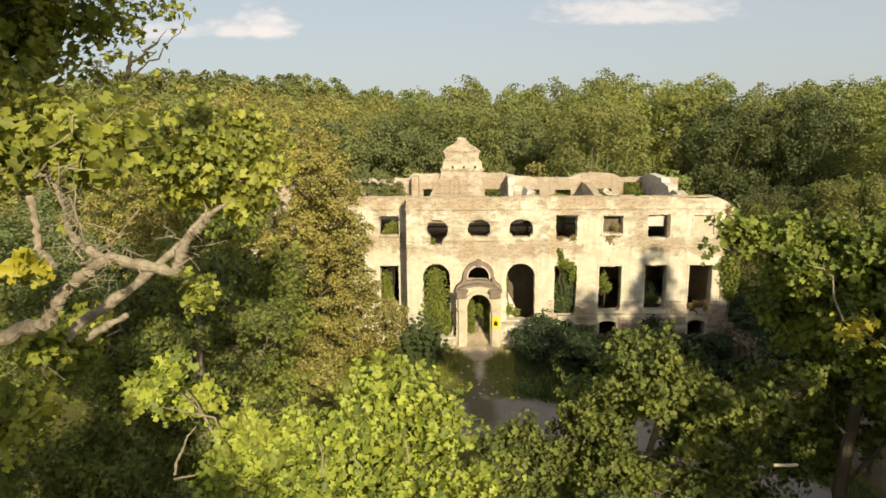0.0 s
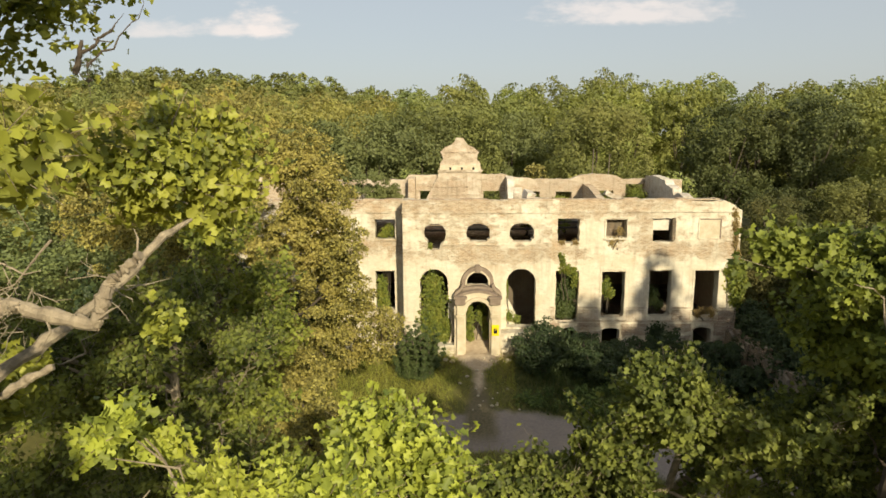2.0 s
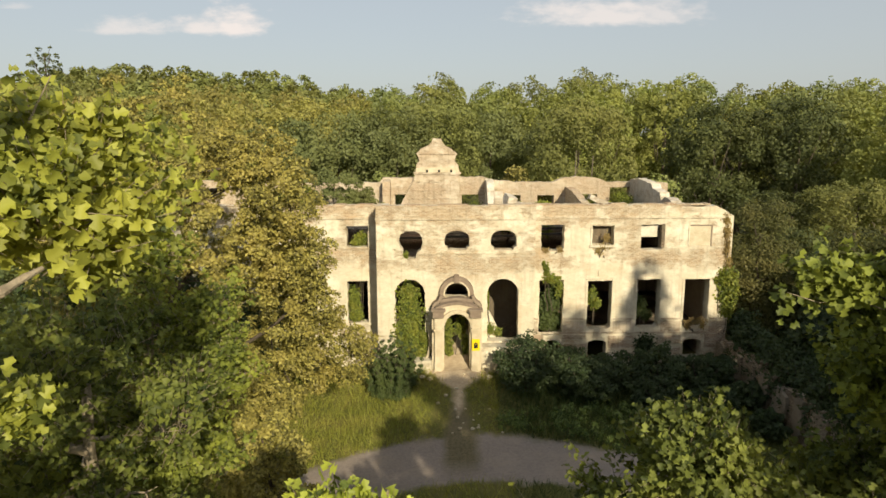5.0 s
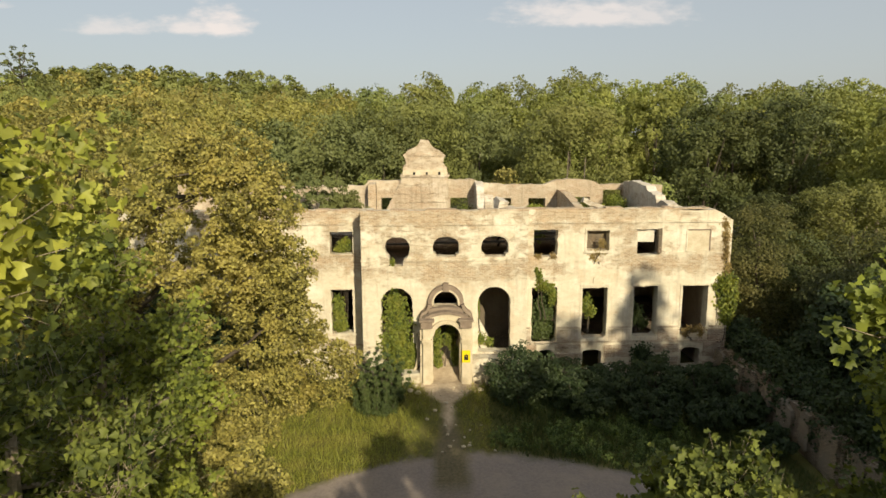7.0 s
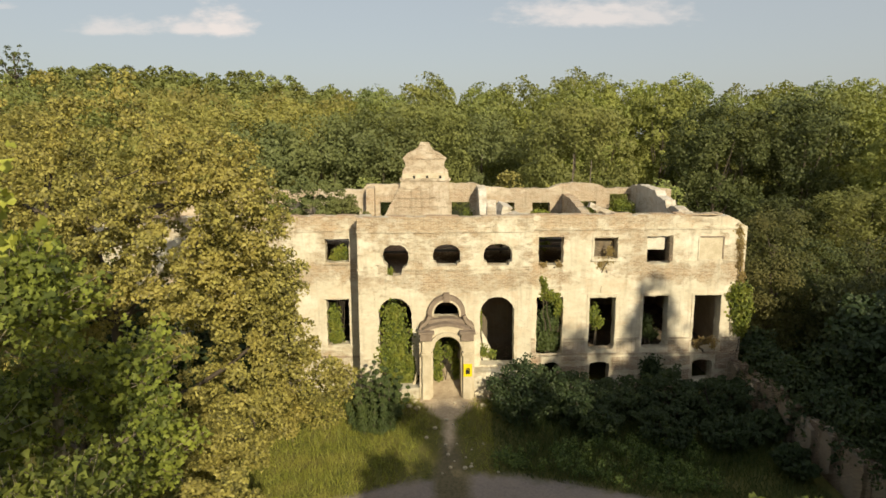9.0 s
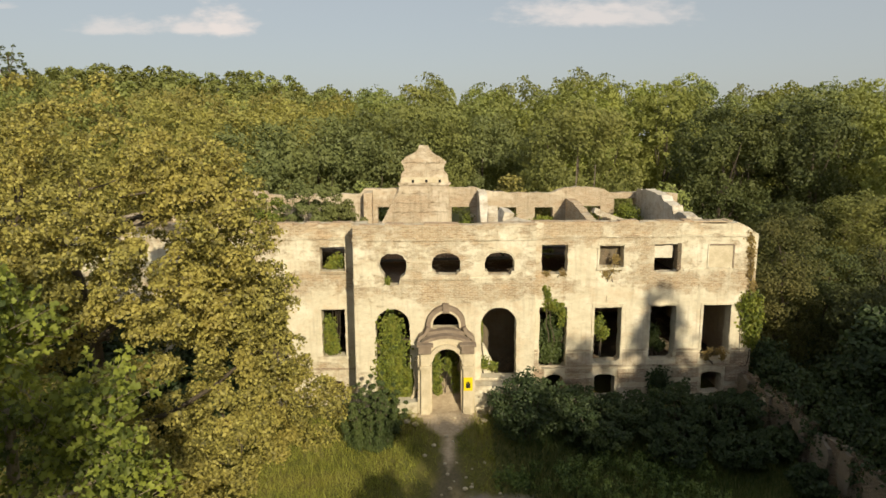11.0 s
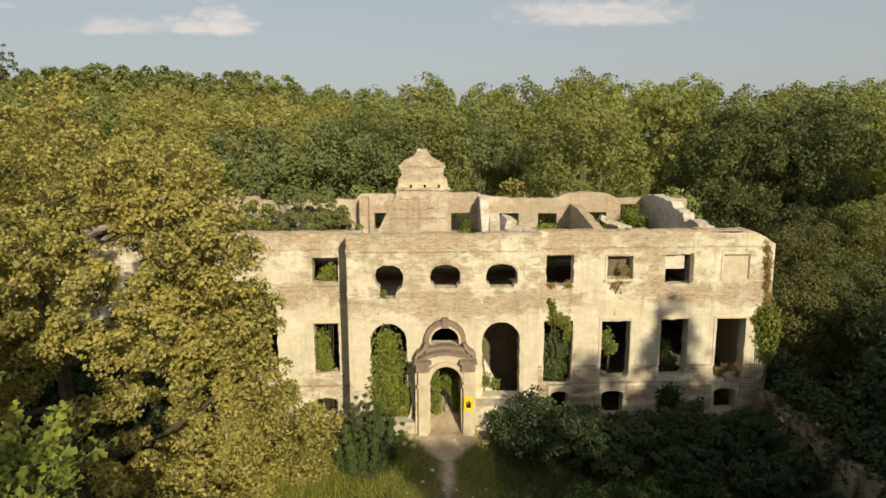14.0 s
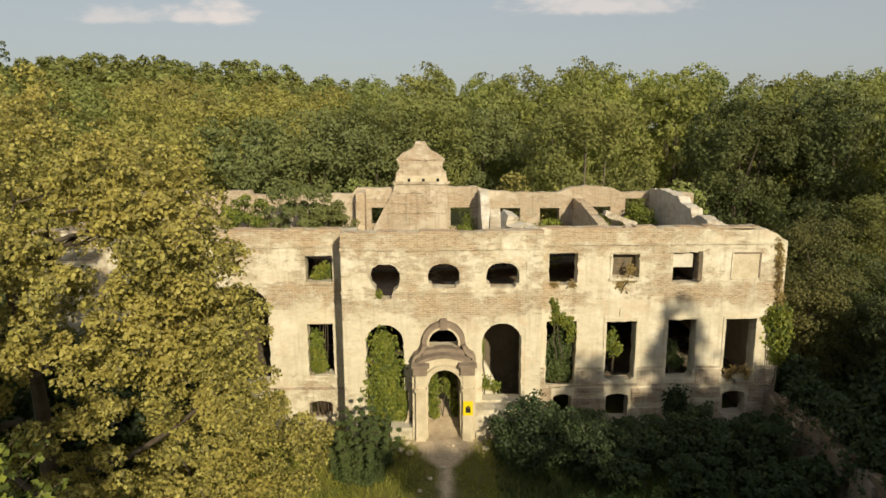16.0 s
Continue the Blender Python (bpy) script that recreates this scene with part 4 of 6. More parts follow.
# surrounds of the openings
def surround(x0, x1, z0, z1, y, material, seed, wide=0.16, sill=True):
    for a, b_, c, d in ((x0 - wide, x0 - 0.01, z0, z1), (x1 + 0.01, x1 + wide, z0, z1), (x0 - wide, x1 + wide, z1 + 0.01, z1 + wide)):
        palace_part("window_surround", worn_box(a, b_, y - 0.05, y + 0.01, c, d, seed, 0.012, 0.25), material)
    if sill:
        palace_part("window_sill", worn_box(x0 - wide - 0.04, x1 + wide + 0.04, y - 0.12, y + 0.05, z0 - 0.14, z0 - 0.015, seed + 1, 0.02, 0.25), material)


for i, (x0, x1) in enumerate(((7.72, 9.32), (11.03, 12.55), (14.16, 15.8))):
    surround(x0, x1, 3.42, 6.15, WING, MAT_FACADE, 100 + i, 0.14, False)
for i, (x0, x1, z0) in enumerate(((7.89, 9.3, 8.46), (-8.2, -6.8, 8.36))):
    surround(x0, x1, z0, 9.77, WING, MAT_FACADE, 120 + i, 0.12)
surround(-8.23, -6.87, 3.25, 6.1, WING, MAT_FACADE, 130)
for x in (8.52, -1.08 + 0.0):
    palace_part("keystone", worn_box(x - 0.13, x + 0.13, (WING if x > 3 else RIS) - 0.05, (WING if x > 3 else RIS) + 0.01, 6.35 if x > 3 else 9.85, 6.75 if x > 3 else 10.15, 3, 0.02, 0.2), MAT_FACADE)
for x0, x1 in ((-4.85, -3.05), (1.0, 2.75)):
    pts = oval(x0, x1, 8.42, 9.88, 22)
    palace_part("oval_moulding", band_bm([p for p in pts if p[1] > 9.2][::1], 0.1, RIS + 0.01, 0.06), MAT_FACADE)
# blind window and boarded window of the upper floor
for a, b_, c, d in ((14.2, 14.28, 8.37, 9.76), (15.68, 15.76, 8.37, 9.76), (14.28, 15.68, 9.70, 9.78), (14.28, 15.68, 8.33, 8.40)):
    # right jamb and head in dark stone stand for the recess's shadow
    palace_part("blind_window_frame", worn_box(a, b_, WING - 0.05, WING + 0.01, c, d, 6, 0.008, 0.3), MAT_STONE if a > 15 or c > 9.6 else MAT_FACADE)
palace_part("blind_window_panel", worn_box(14.29, 15.67, WING - 0.02, WING + 0.01, 8.41, 9.69, 7, 0.004, 0.3), MAT_PALE)
palace_part("white_board", worn_box(11.12, 12.25, WING + 0.28, WING + 0.34, 8.95, 9.72, 7, 0.01, 0.3), MAT_WHITE)
palace_part("hanging_shutter", worn_box(12.42, 12.62, WING - 0.08, WING + 0.5, 8.3, 9.86, 8, 0.02, 0.3), MAT_INNER)
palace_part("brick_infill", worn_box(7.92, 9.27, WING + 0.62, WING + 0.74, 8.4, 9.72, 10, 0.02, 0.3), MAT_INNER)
# grille of the cellar window
for i in range(5):
    x = -8.15 + i * 0.25
    palace_part("grille_bar", box_bm(x - 0.015, x + 0.015, WING + 0.1, WING + 0.13, 0.82, 1.72), MAT_IRON)
for z in (1.0, 1.32, 1.6):
    palace_part("grille_bar", box_bm(-8.28, -7.06, WING + 0.07, WING + 0.097, z - 0.015, z + 0.015), MAT_IRON)

# yellow warning sign on the portal
sign = thing("warning_sign", "yellow enamel warning sign with a black hand emblem on the portal", "sign", (0.08, PF - 0.13, 2.85))
part("plate", box_bm(-0.24, 0.24, -0.012, 0.012, -0.37, 0.37), MAT_YELLOW, sign)
# the emblem is a raised hand: palm and four fingers
bm = bmesh.new()
for x0, x1, z0, z1 in ((-0.12, 0.12, -0.22, 0.0), (-0.12, -0.07, 0.0, 0.1), (-0.055, -0.01, 0.0, 0.15), (0.005, 0.05, 0.0, 0.15), (0.065, 0.11, 0.0, 0.1)):
    box_bm(x0, x1, -0.02, -0.013, z0, z1, bm=bm)
part("emblem", bm, MAT_BLACK, sign, "black emblem in the shape of a hand")


# ---- park wall ----
def park_wall():
    """A wall of plaster bays between brick gaps, coloured dark for shade, worn down unevenly."""
    ob = thing("park_wall", "crumbling plastered brick wall running from the palace corner", "wall", (16.75, 38, 0))
    rng = random.Random(3)
    y = 45.6
    k = 0
    while y > 24:
        ln = rng.uniform(1.3, 2.3)
        top = rng.uniform(1.95, 2.45)
        a, b_ = y - ln - 38 + 0.02, y - 38
        edge = [(a, top - rng.uniform(0, 0.35)), (a + ln * 0.3, top), (a + ln * 0.65, top - rng.uniform(0, 0.25)), (b_, top - rng.uniform(0, 0.3))]
        part("wall_stretch", panel_bm(ragged([(a, -0.6), (b_, -0.6), *edge[::-1]], 0.3, 0.05, rng), [], -0.1, 0.45, "y"), MAT_WALL, ob)
        w = ln * rng.uniform(0.5, 0.72)
        c = a + rng.uniform(0.05, ln - w - 0.05)
        low = rng.uniform(-0.3, 0.3)
        field = [(c, low), (c + w * 0.5, low - 0.25), (c + w, low + rng.uniform(0, 0.4)), (c + w, top - 0.25), (c + w * 0.55, top - 0.1), (c, top - rng.uniform(0.15, 0.5))]
        part("plaster_bay", panel_bm(ragged(field, 0.22, 0.07, rng), [], -0.3, 0.197, "y"), MAT_BAY, ob)
        y -= ln
        k += 1
    part("round_vent", band_bm([(-4.5 + 0.24 * math.cos(a), 1.35 + 0.33 * math.sin(a)) for a in [2 * math.pi * i / 20 for i in range(21)]], 0.09, 0.0, 0.08), MAT_PALE, ob, "pale oval rim of a vent hole").matrix_parent_inverse = pose(-0.31, 0, 0, 0, 0, -90) @ pose(0, 0, 0)


park_wall()

# ---- loose stones on the ramp ----
def stone_mesh(seed):
    rng = random.Random(seed)
    bm = bmesh.new()
    bmesh.ops.create_icosphere(bm, subdivisions=2, radius=1)
    for w in bm.verts:
        w.co = w.co * rng.uniform(0.8, 1.1)
        w.co.z *= 0.6
    me = bpy.data.meshes.new("stone")
    bm.to_mesh(me)
    bm.free()
    me.materials.append(MAT_PALE)
    return me


STONES = [stone_mesh(i) for i in range(3)]
rng = random.Random(12)
for i in range(26):
    x, y = -1.0 + rng.gauss(0, 0.9), rng.uniform(35.5, 42.0)
    if i < 4:
        x, y = (-2.75, -3.2, -2.9, 0.9)[i], (41.3, 41.6, 42.0, 41.7)[i]
    s = 0.2 if i < 4 else rng.uniform(0.05, 0.13)
    ob = new("stone", STONES[i % 3])
    ob.matrix_world = pose(x, y, ground_height(x, y) + s * 0.25, 0, 0, rng.uniform(0, 360)) @ Matrix.Scale(s, 4)
    tagged(ob, "pale loose rubble stone on the ramp", "stone", "rubble stones")

# earth and rubble bank that fills the doorway
def doorway_bank():
    rng = random.Random(44)
    ys, xs = np.linspace(41.2, 47.2, 17), np.linspace(-2.6, 0.6, 13)
    v = []
    for y in ys:
        for x in xs:
            rise = 1.15 + 1.25 * min(max((y - 42.6) / 3.0, 0), 1)
            side = math.exp(-((x + 1.05) / 1.5) ** 4)
            z = ground_height(x, y) * (1 - side) + rise * side - (0.35 if y < 41.7 else 0.0) * side + rng.uniform(-0.05, 0.05)
            v.append((x, y, z if 42.0 < y else min(z, ground_height(x, y) + 0.02)))
    nx = len(xs)
    f = np.array([(j * nx + i, j * nx + i + 1, (j + 1) * nx + i + 1, (j + 1) * nx + i) for j in range(len(ys) - 1) for i in range(nx - 1)])
    ob = link("earth_bank", mesh_arrays("earth_bank", np.array(v), f), MAT_EARTH)
    tagged(ob, "trodden bank of pale earth and rubble in the doorway", "rubble")


doorway_bank()

# two bare poles behind the palace
for x, y, z in ((9.55, 59.7, 13.8), (11.0, 59.7, 13.3)):
    ob = thing("dead_trunk", "thin bare pale dead trunk behind the palace", "trunk", (x, y, ground_height(x, y)), "dead trunks")
    part("trunk", tube(bmesh.new(), bent((0, 0, -0.2), (0.1, 0, z + 0.4), 6, 0.12, random.Random(int(x))), [0.09, 0.08, 0.075, 0.07, 0.06, 0.05, 0.035], 7), MAT_WOOD, ob)

# ---- trees ----
def lobe_tree(name, label, at, top, lobes, leaves, size, mat, seed, clump=0.4, per=9.0, trunk_r=0.28, limbs=12, bark=None, sway=0.35, shape=None, reach=0.5, tight=0.22, flat=0.75, loose=0.7):
    """A near tree whose crown is made of round masses of leafy shoots, given in the world."""
    ob = thing(name, label, "tree", at)
    rng, rnd = np.random.default_rng(seed), random.Random(seed)
    own = [(x - at[0], y - at[1], z - at[2], r) for x, y, z, r in lobes]
    clumps, radii = lobe_clumps(rng, own, per, clump)
    tree_wood(ob, (0, 0, -0.3), Vector(top) - Vector(at), clumps, bark or MAT_BARK, rnd, trunk_r, limbs, 2.2, True, sway)
    pts, outs, tips, grow, feet, ends = shoots(rng, own, leaves // 11, 11, reach, tight)
    link("crown", leaf_mesh("crown", pts, outs, size, TRILOBE if shape is None else shape, rng, 0.3, flat, loose, tips, grow), mat, ob)
    link("twig_work", twig_mesh("twig_work", feet, ends, 0.009), bark or MAT_BARK, ob, "thin pale twigs", "stuff")
    return ob


def knobby(line, radii, rng):
    """A limb's line with small kinks and swellings."""
    pts, rs = [], []
    for i in range(len(line) - 1):
        for k in range(6):
            f = k / 6
            p = Vector(line[i]).lerp(Vector(line[i + 1]), f)
            r = radii[i] + (radii[i + 1] - radii[i]) * f
            pts.append(p + Vector([rng.uniform(-0.3, 0.3) * r for _ in range(3)]))
            rs.append(r * rng.uniform(0.8, 1.25))
    return pts + [Vector(line[-1])], rs + [radii[-1]]


rng = random.Random(19)
TALL = [(-6.4, 6.7, 15.6, 0.75), (-7.1, 5.6, 16.5, 0.85), (-6.25, 10.4, 14.85, 0.85), (-6.35, 11.0, 15.0, 0.85), (-7.9, 8.6, 12.2, 0.6), (-6.9, 10.9, 12.7, 0.5), (-7.0, 10.2, 15.0, 0.6), (-9.9, 10.6, 17.1, 1.5), (-8.6, 8.5, 19.2, 2.1), (-9.3, 7.4, 15.2, 1.9), (-7.6, 6.0, 18.3, 1.1), (-7.28, 6.61, 12.50, 0.5)]
tall = lobe_tree("plane_tree", "tall plane tree with bright lobed leaves and pale limbs", (-10.6, 8.0, -0.4), (-9.4, 8.4, 19.0), TALL, 25000, 0.165, LEAF_PLANE, 11, trunk_r=0.34, limbs=9, shape=LOBED, tight=0.17, reach=0.6)
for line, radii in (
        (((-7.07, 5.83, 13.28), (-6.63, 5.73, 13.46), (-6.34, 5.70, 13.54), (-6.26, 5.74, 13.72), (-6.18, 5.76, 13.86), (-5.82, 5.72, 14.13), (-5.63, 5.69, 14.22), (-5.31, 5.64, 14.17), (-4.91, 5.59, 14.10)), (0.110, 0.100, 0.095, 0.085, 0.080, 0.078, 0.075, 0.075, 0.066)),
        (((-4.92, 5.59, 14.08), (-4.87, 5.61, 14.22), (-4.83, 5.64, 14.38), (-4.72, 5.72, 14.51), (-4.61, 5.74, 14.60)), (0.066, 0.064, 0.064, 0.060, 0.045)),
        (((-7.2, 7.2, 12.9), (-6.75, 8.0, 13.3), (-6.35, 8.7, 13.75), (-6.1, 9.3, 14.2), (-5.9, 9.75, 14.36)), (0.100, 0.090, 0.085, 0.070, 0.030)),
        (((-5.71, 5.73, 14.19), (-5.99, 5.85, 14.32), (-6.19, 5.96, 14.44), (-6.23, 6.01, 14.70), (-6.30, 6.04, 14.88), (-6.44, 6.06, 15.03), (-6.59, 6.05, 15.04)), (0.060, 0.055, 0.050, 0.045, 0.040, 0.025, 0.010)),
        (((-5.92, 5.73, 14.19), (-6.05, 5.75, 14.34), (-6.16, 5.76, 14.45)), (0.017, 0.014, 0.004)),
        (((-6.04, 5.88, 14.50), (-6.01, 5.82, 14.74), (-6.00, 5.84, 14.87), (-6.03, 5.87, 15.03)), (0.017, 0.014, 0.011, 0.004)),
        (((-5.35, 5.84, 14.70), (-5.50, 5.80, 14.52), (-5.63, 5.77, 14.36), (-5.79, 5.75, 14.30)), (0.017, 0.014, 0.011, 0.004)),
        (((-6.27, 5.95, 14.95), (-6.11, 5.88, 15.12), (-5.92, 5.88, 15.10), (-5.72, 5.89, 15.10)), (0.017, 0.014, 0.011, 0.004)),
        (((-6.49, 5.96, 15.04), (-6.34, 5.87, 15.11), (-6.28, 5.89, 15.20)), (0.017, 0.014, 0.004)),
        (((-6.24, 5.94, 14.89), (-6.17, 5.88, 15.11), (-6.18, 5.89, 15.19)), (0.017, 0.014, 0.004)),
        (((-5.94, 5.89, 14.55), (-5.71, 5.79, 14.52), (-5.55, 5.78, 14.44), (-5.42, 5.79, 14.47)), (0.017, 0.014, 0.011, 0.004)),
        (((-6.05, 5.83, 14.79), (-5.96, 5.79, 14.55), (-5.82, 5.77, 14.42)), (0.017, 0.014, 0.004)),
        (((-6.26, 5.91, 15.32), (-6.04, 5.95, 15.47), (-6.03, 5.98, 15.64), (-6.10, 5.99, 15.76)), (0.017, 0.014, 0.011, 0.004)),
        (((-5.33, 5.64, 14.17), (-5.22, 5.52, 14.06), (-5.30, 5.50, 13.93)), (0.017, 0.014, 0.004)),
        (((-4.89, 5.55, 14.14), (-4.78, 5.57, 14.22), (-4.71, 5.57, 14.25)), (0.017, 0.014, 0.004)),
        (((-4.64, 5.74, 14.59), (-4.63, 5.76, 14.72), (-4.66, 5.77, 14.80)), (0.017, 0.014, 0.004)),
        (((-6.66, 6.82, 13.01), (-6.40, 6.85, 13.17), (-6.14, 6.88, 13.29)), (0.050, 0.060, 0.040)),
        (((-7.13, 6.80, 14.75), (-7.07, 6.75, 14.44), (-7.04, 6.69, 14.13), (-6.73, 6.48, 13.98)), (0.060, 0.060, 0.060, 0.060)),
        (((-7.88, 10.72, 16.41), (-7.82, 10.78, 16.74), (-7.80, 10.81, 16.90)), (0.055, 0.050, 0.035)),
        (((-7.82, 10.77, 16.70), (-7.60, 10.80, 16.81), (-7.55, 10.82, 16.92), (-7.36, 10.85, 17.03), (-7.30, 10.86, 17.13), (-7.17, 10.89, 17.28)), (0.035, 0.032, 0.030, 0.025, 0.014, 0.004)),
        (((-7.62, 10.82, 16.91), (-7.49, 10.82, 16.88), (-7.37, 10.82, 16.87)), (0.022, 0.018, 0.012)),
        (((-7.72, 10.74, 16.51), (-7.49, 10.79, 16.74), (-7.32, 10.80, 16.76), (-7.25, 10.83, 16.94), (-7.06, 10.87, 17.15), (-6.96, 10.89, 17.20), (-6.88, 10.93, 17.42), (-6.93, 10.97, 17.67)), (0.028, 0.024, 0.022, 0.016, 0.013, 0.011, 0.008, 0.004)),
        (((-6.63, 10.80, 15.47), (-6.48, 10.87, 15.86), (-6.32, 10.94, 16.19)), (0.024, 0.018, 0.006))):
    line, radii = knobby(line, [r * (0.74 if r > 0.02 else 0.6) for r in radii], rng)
    # limbs that start above 16.2 m take the darker bark
    limb = part("limb", tube(bmesh.new(), line, radii, 9 if radii[0] > 0.03 else 5), MAT_BARK if line[0][2] < 16.2 else MAT_BARK_DARK, tall, "bare bent limb")
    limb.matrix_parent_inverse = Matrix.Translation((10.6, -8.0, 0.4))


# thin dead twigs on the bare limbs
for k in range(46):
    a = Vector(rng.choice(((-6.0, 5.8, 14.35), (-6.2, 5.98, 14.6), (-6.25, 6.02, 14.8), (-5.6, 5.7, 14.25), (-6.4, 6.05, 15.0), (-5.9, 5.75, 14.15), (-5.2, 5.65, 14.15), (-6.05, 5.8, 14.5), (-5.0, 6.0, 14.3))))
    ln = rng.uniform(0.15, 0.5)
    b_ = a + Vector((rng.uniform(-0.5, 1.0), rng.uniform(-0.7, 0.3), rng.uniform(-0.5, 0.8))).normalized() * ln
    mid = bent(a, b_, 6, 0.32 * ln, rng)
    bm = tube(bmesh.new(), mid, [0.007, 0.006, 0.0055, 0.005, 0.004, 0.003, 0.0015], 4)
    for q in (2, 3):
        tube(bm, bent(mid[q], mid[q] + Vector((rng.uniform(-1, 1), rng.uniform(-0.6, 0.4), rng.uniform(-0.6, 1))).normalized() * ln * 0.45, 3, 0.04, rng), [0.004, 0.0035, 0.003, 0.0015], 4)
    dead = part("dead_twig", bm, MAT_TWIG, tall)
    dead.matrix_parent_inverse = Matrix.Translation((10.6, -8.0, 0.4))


def spray(owner, at, centre, r, n, size, mat, seed, label):
    """A small spray of leaves of another colour on a tree."""
    rng = np.random.default_rng(seed)
    d = rng.normal(0, 0.5, (n, 3))
    ob = link("leaf_spray", leaf_mesh("leaf_spray", np.array(centre) - np.array(at) + d * r, d, size, LOBED, rng, 0.8, 0.4, 0.7), mat, owner, label, "stuff")
    return ob


spray(tall, (-10.6, 8.0, -0.4), (-6.1, 5.2, 14.25), 0.2, 34, 0.12, LEAF_AUTUMN, 5, "yellow autumn leaves")
for k, (at_s, r_s, n) in enumerate((((-8.05, 11.2, 17.75), 0.75, 130), ((-7.3, 11.2, 17.85), 0.45, 60), ((-8.6, 11.0, 17.0), 0.8, 110), ((-6.1, 13.0, 15.25), 0.6, 130), ((-6.5, 13.0, 14.5), 0.7, 150), ((-6.9, 13.2, 15.0), 0.7, 130))):
    spray(tall, (-10.6, 8.0, -0.4), at_s, r_s, n, 0.13, LEAF_PLANE, 40 + k, "bright leaves on a high branch")
young = lobe_tree("plane_tree", "young plane tree with bright yellow-green leaves", (-4.6, 11.4, -0.4), (-4.6, 10.8, 9.6), [(-3.4, 11.4, 9.9, 1.1), (-4.3, 10.3, 9.4, 1.2), (-5.4, 10.0, 9.4, 1.0), (-7.1, 9.5, 11.3, 0.4), (-2.3, 11.9, 8.0, 1.0), (-3.0, 11.6, 7.0, 1.4), (-3.02, 11.75, 10.88, 0.42), (-7.13, 10.74, 10.56, 0.50)], 16000, 0.18, LEAF_BRIGHT, 12, trunk_r=0.18, shape=LOBED, tight=0.15, reach=0.7)
for line, radii in ((((-6.42, 8.30, 10.40), (-6.36, 8.24, 10.63), (-6.21, 8.19, 10.88), (-6.11, 8.13, 11.09), (-5.98, 8.16, 11.24)), (0.024, 0.02, 0.018, 0.014, 0.008)), (((-6.39, 8.19, 10.38), (-6.17, 8.12, 10.46), (-6.02, 8.12, 10.49)), (0.018, 0.016, 0.01)), (((-4.25, 8.55, 10.23), (-4.21, 8.51, 10.61), (-4.25, 8.45, 10.86)), (0.018, 0.014, 0.006)), (((-2.99, 9.46, 10.01), (-3.00, 9.41, 10.29), (-3.08, 9.35, 10.52)), (0.016, 0.012, 0.006)), (((-2.48, 9.47, 9.92), (-2.25, 9.36, 9.84)), (0.012, 0.008))):
    line, radii = knobby(line, radii, rng)
    limb = part("limb", tube(bmesh.new(), line, radii, 5), MAT_TWIG, young, "pale bare twig")
    limb.matrix_parent_inverse = Matrix.Translation((4.6, -11.4, 0.4))
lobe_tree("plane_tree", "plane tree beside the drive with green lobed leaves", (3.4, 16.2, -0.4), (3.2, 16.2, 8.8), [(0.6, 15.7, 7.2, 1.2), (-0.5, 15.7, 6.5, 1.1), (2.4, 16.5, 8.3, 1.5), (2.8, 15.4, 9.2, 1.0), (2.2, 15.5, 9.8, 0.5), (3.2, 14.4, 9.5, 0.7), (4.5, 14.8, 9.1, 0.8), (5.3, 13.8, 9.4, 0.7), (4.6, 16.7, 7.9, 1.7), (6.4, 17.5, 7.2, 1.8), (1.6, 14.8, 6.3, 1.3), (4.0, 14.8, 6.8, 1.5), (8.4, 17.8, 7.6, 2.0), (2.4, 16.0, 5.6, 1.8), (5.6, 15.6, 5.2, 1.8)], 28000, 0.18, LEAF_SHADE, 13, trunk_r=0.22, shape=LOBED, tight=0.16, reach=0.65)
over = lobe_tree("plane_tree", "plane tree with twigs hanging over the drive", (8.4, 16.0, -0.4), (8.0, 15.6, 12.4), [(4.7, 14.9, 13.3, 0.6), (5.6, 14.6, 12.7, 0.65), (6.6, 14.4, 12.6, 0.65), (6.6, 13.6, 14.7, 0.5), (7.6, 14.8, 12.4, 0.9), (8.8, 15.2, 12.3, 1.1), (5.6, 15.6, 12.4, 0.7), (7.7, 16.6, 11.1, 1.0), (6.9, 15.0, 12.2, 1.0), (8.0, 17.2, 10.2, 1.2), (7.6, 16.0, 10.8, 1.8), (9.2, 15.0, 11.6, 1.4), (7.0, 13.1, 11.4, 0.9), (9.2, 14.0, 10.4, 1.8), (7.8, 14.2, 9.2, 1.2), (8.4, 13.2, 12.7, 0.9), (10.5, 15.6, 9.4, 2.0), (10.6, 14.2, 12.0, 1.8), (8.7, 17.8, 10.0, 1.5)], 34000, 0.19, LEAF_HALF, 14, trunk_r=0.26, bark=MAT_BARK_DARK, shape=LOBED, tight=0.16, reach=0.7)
for k, (at_s, n) in enumerate((((5.67, 11.85, 11.66), 44), ((3.9, 14.7, 12.75), 20))):
    spray(over, (8.4, 16.0, -0.4), at_s, 0.36, n, 0.16, (LEAF_AUTUMN, LEAF_HALF)[k], 6 + k, "yellowing leaves at a twig's end")
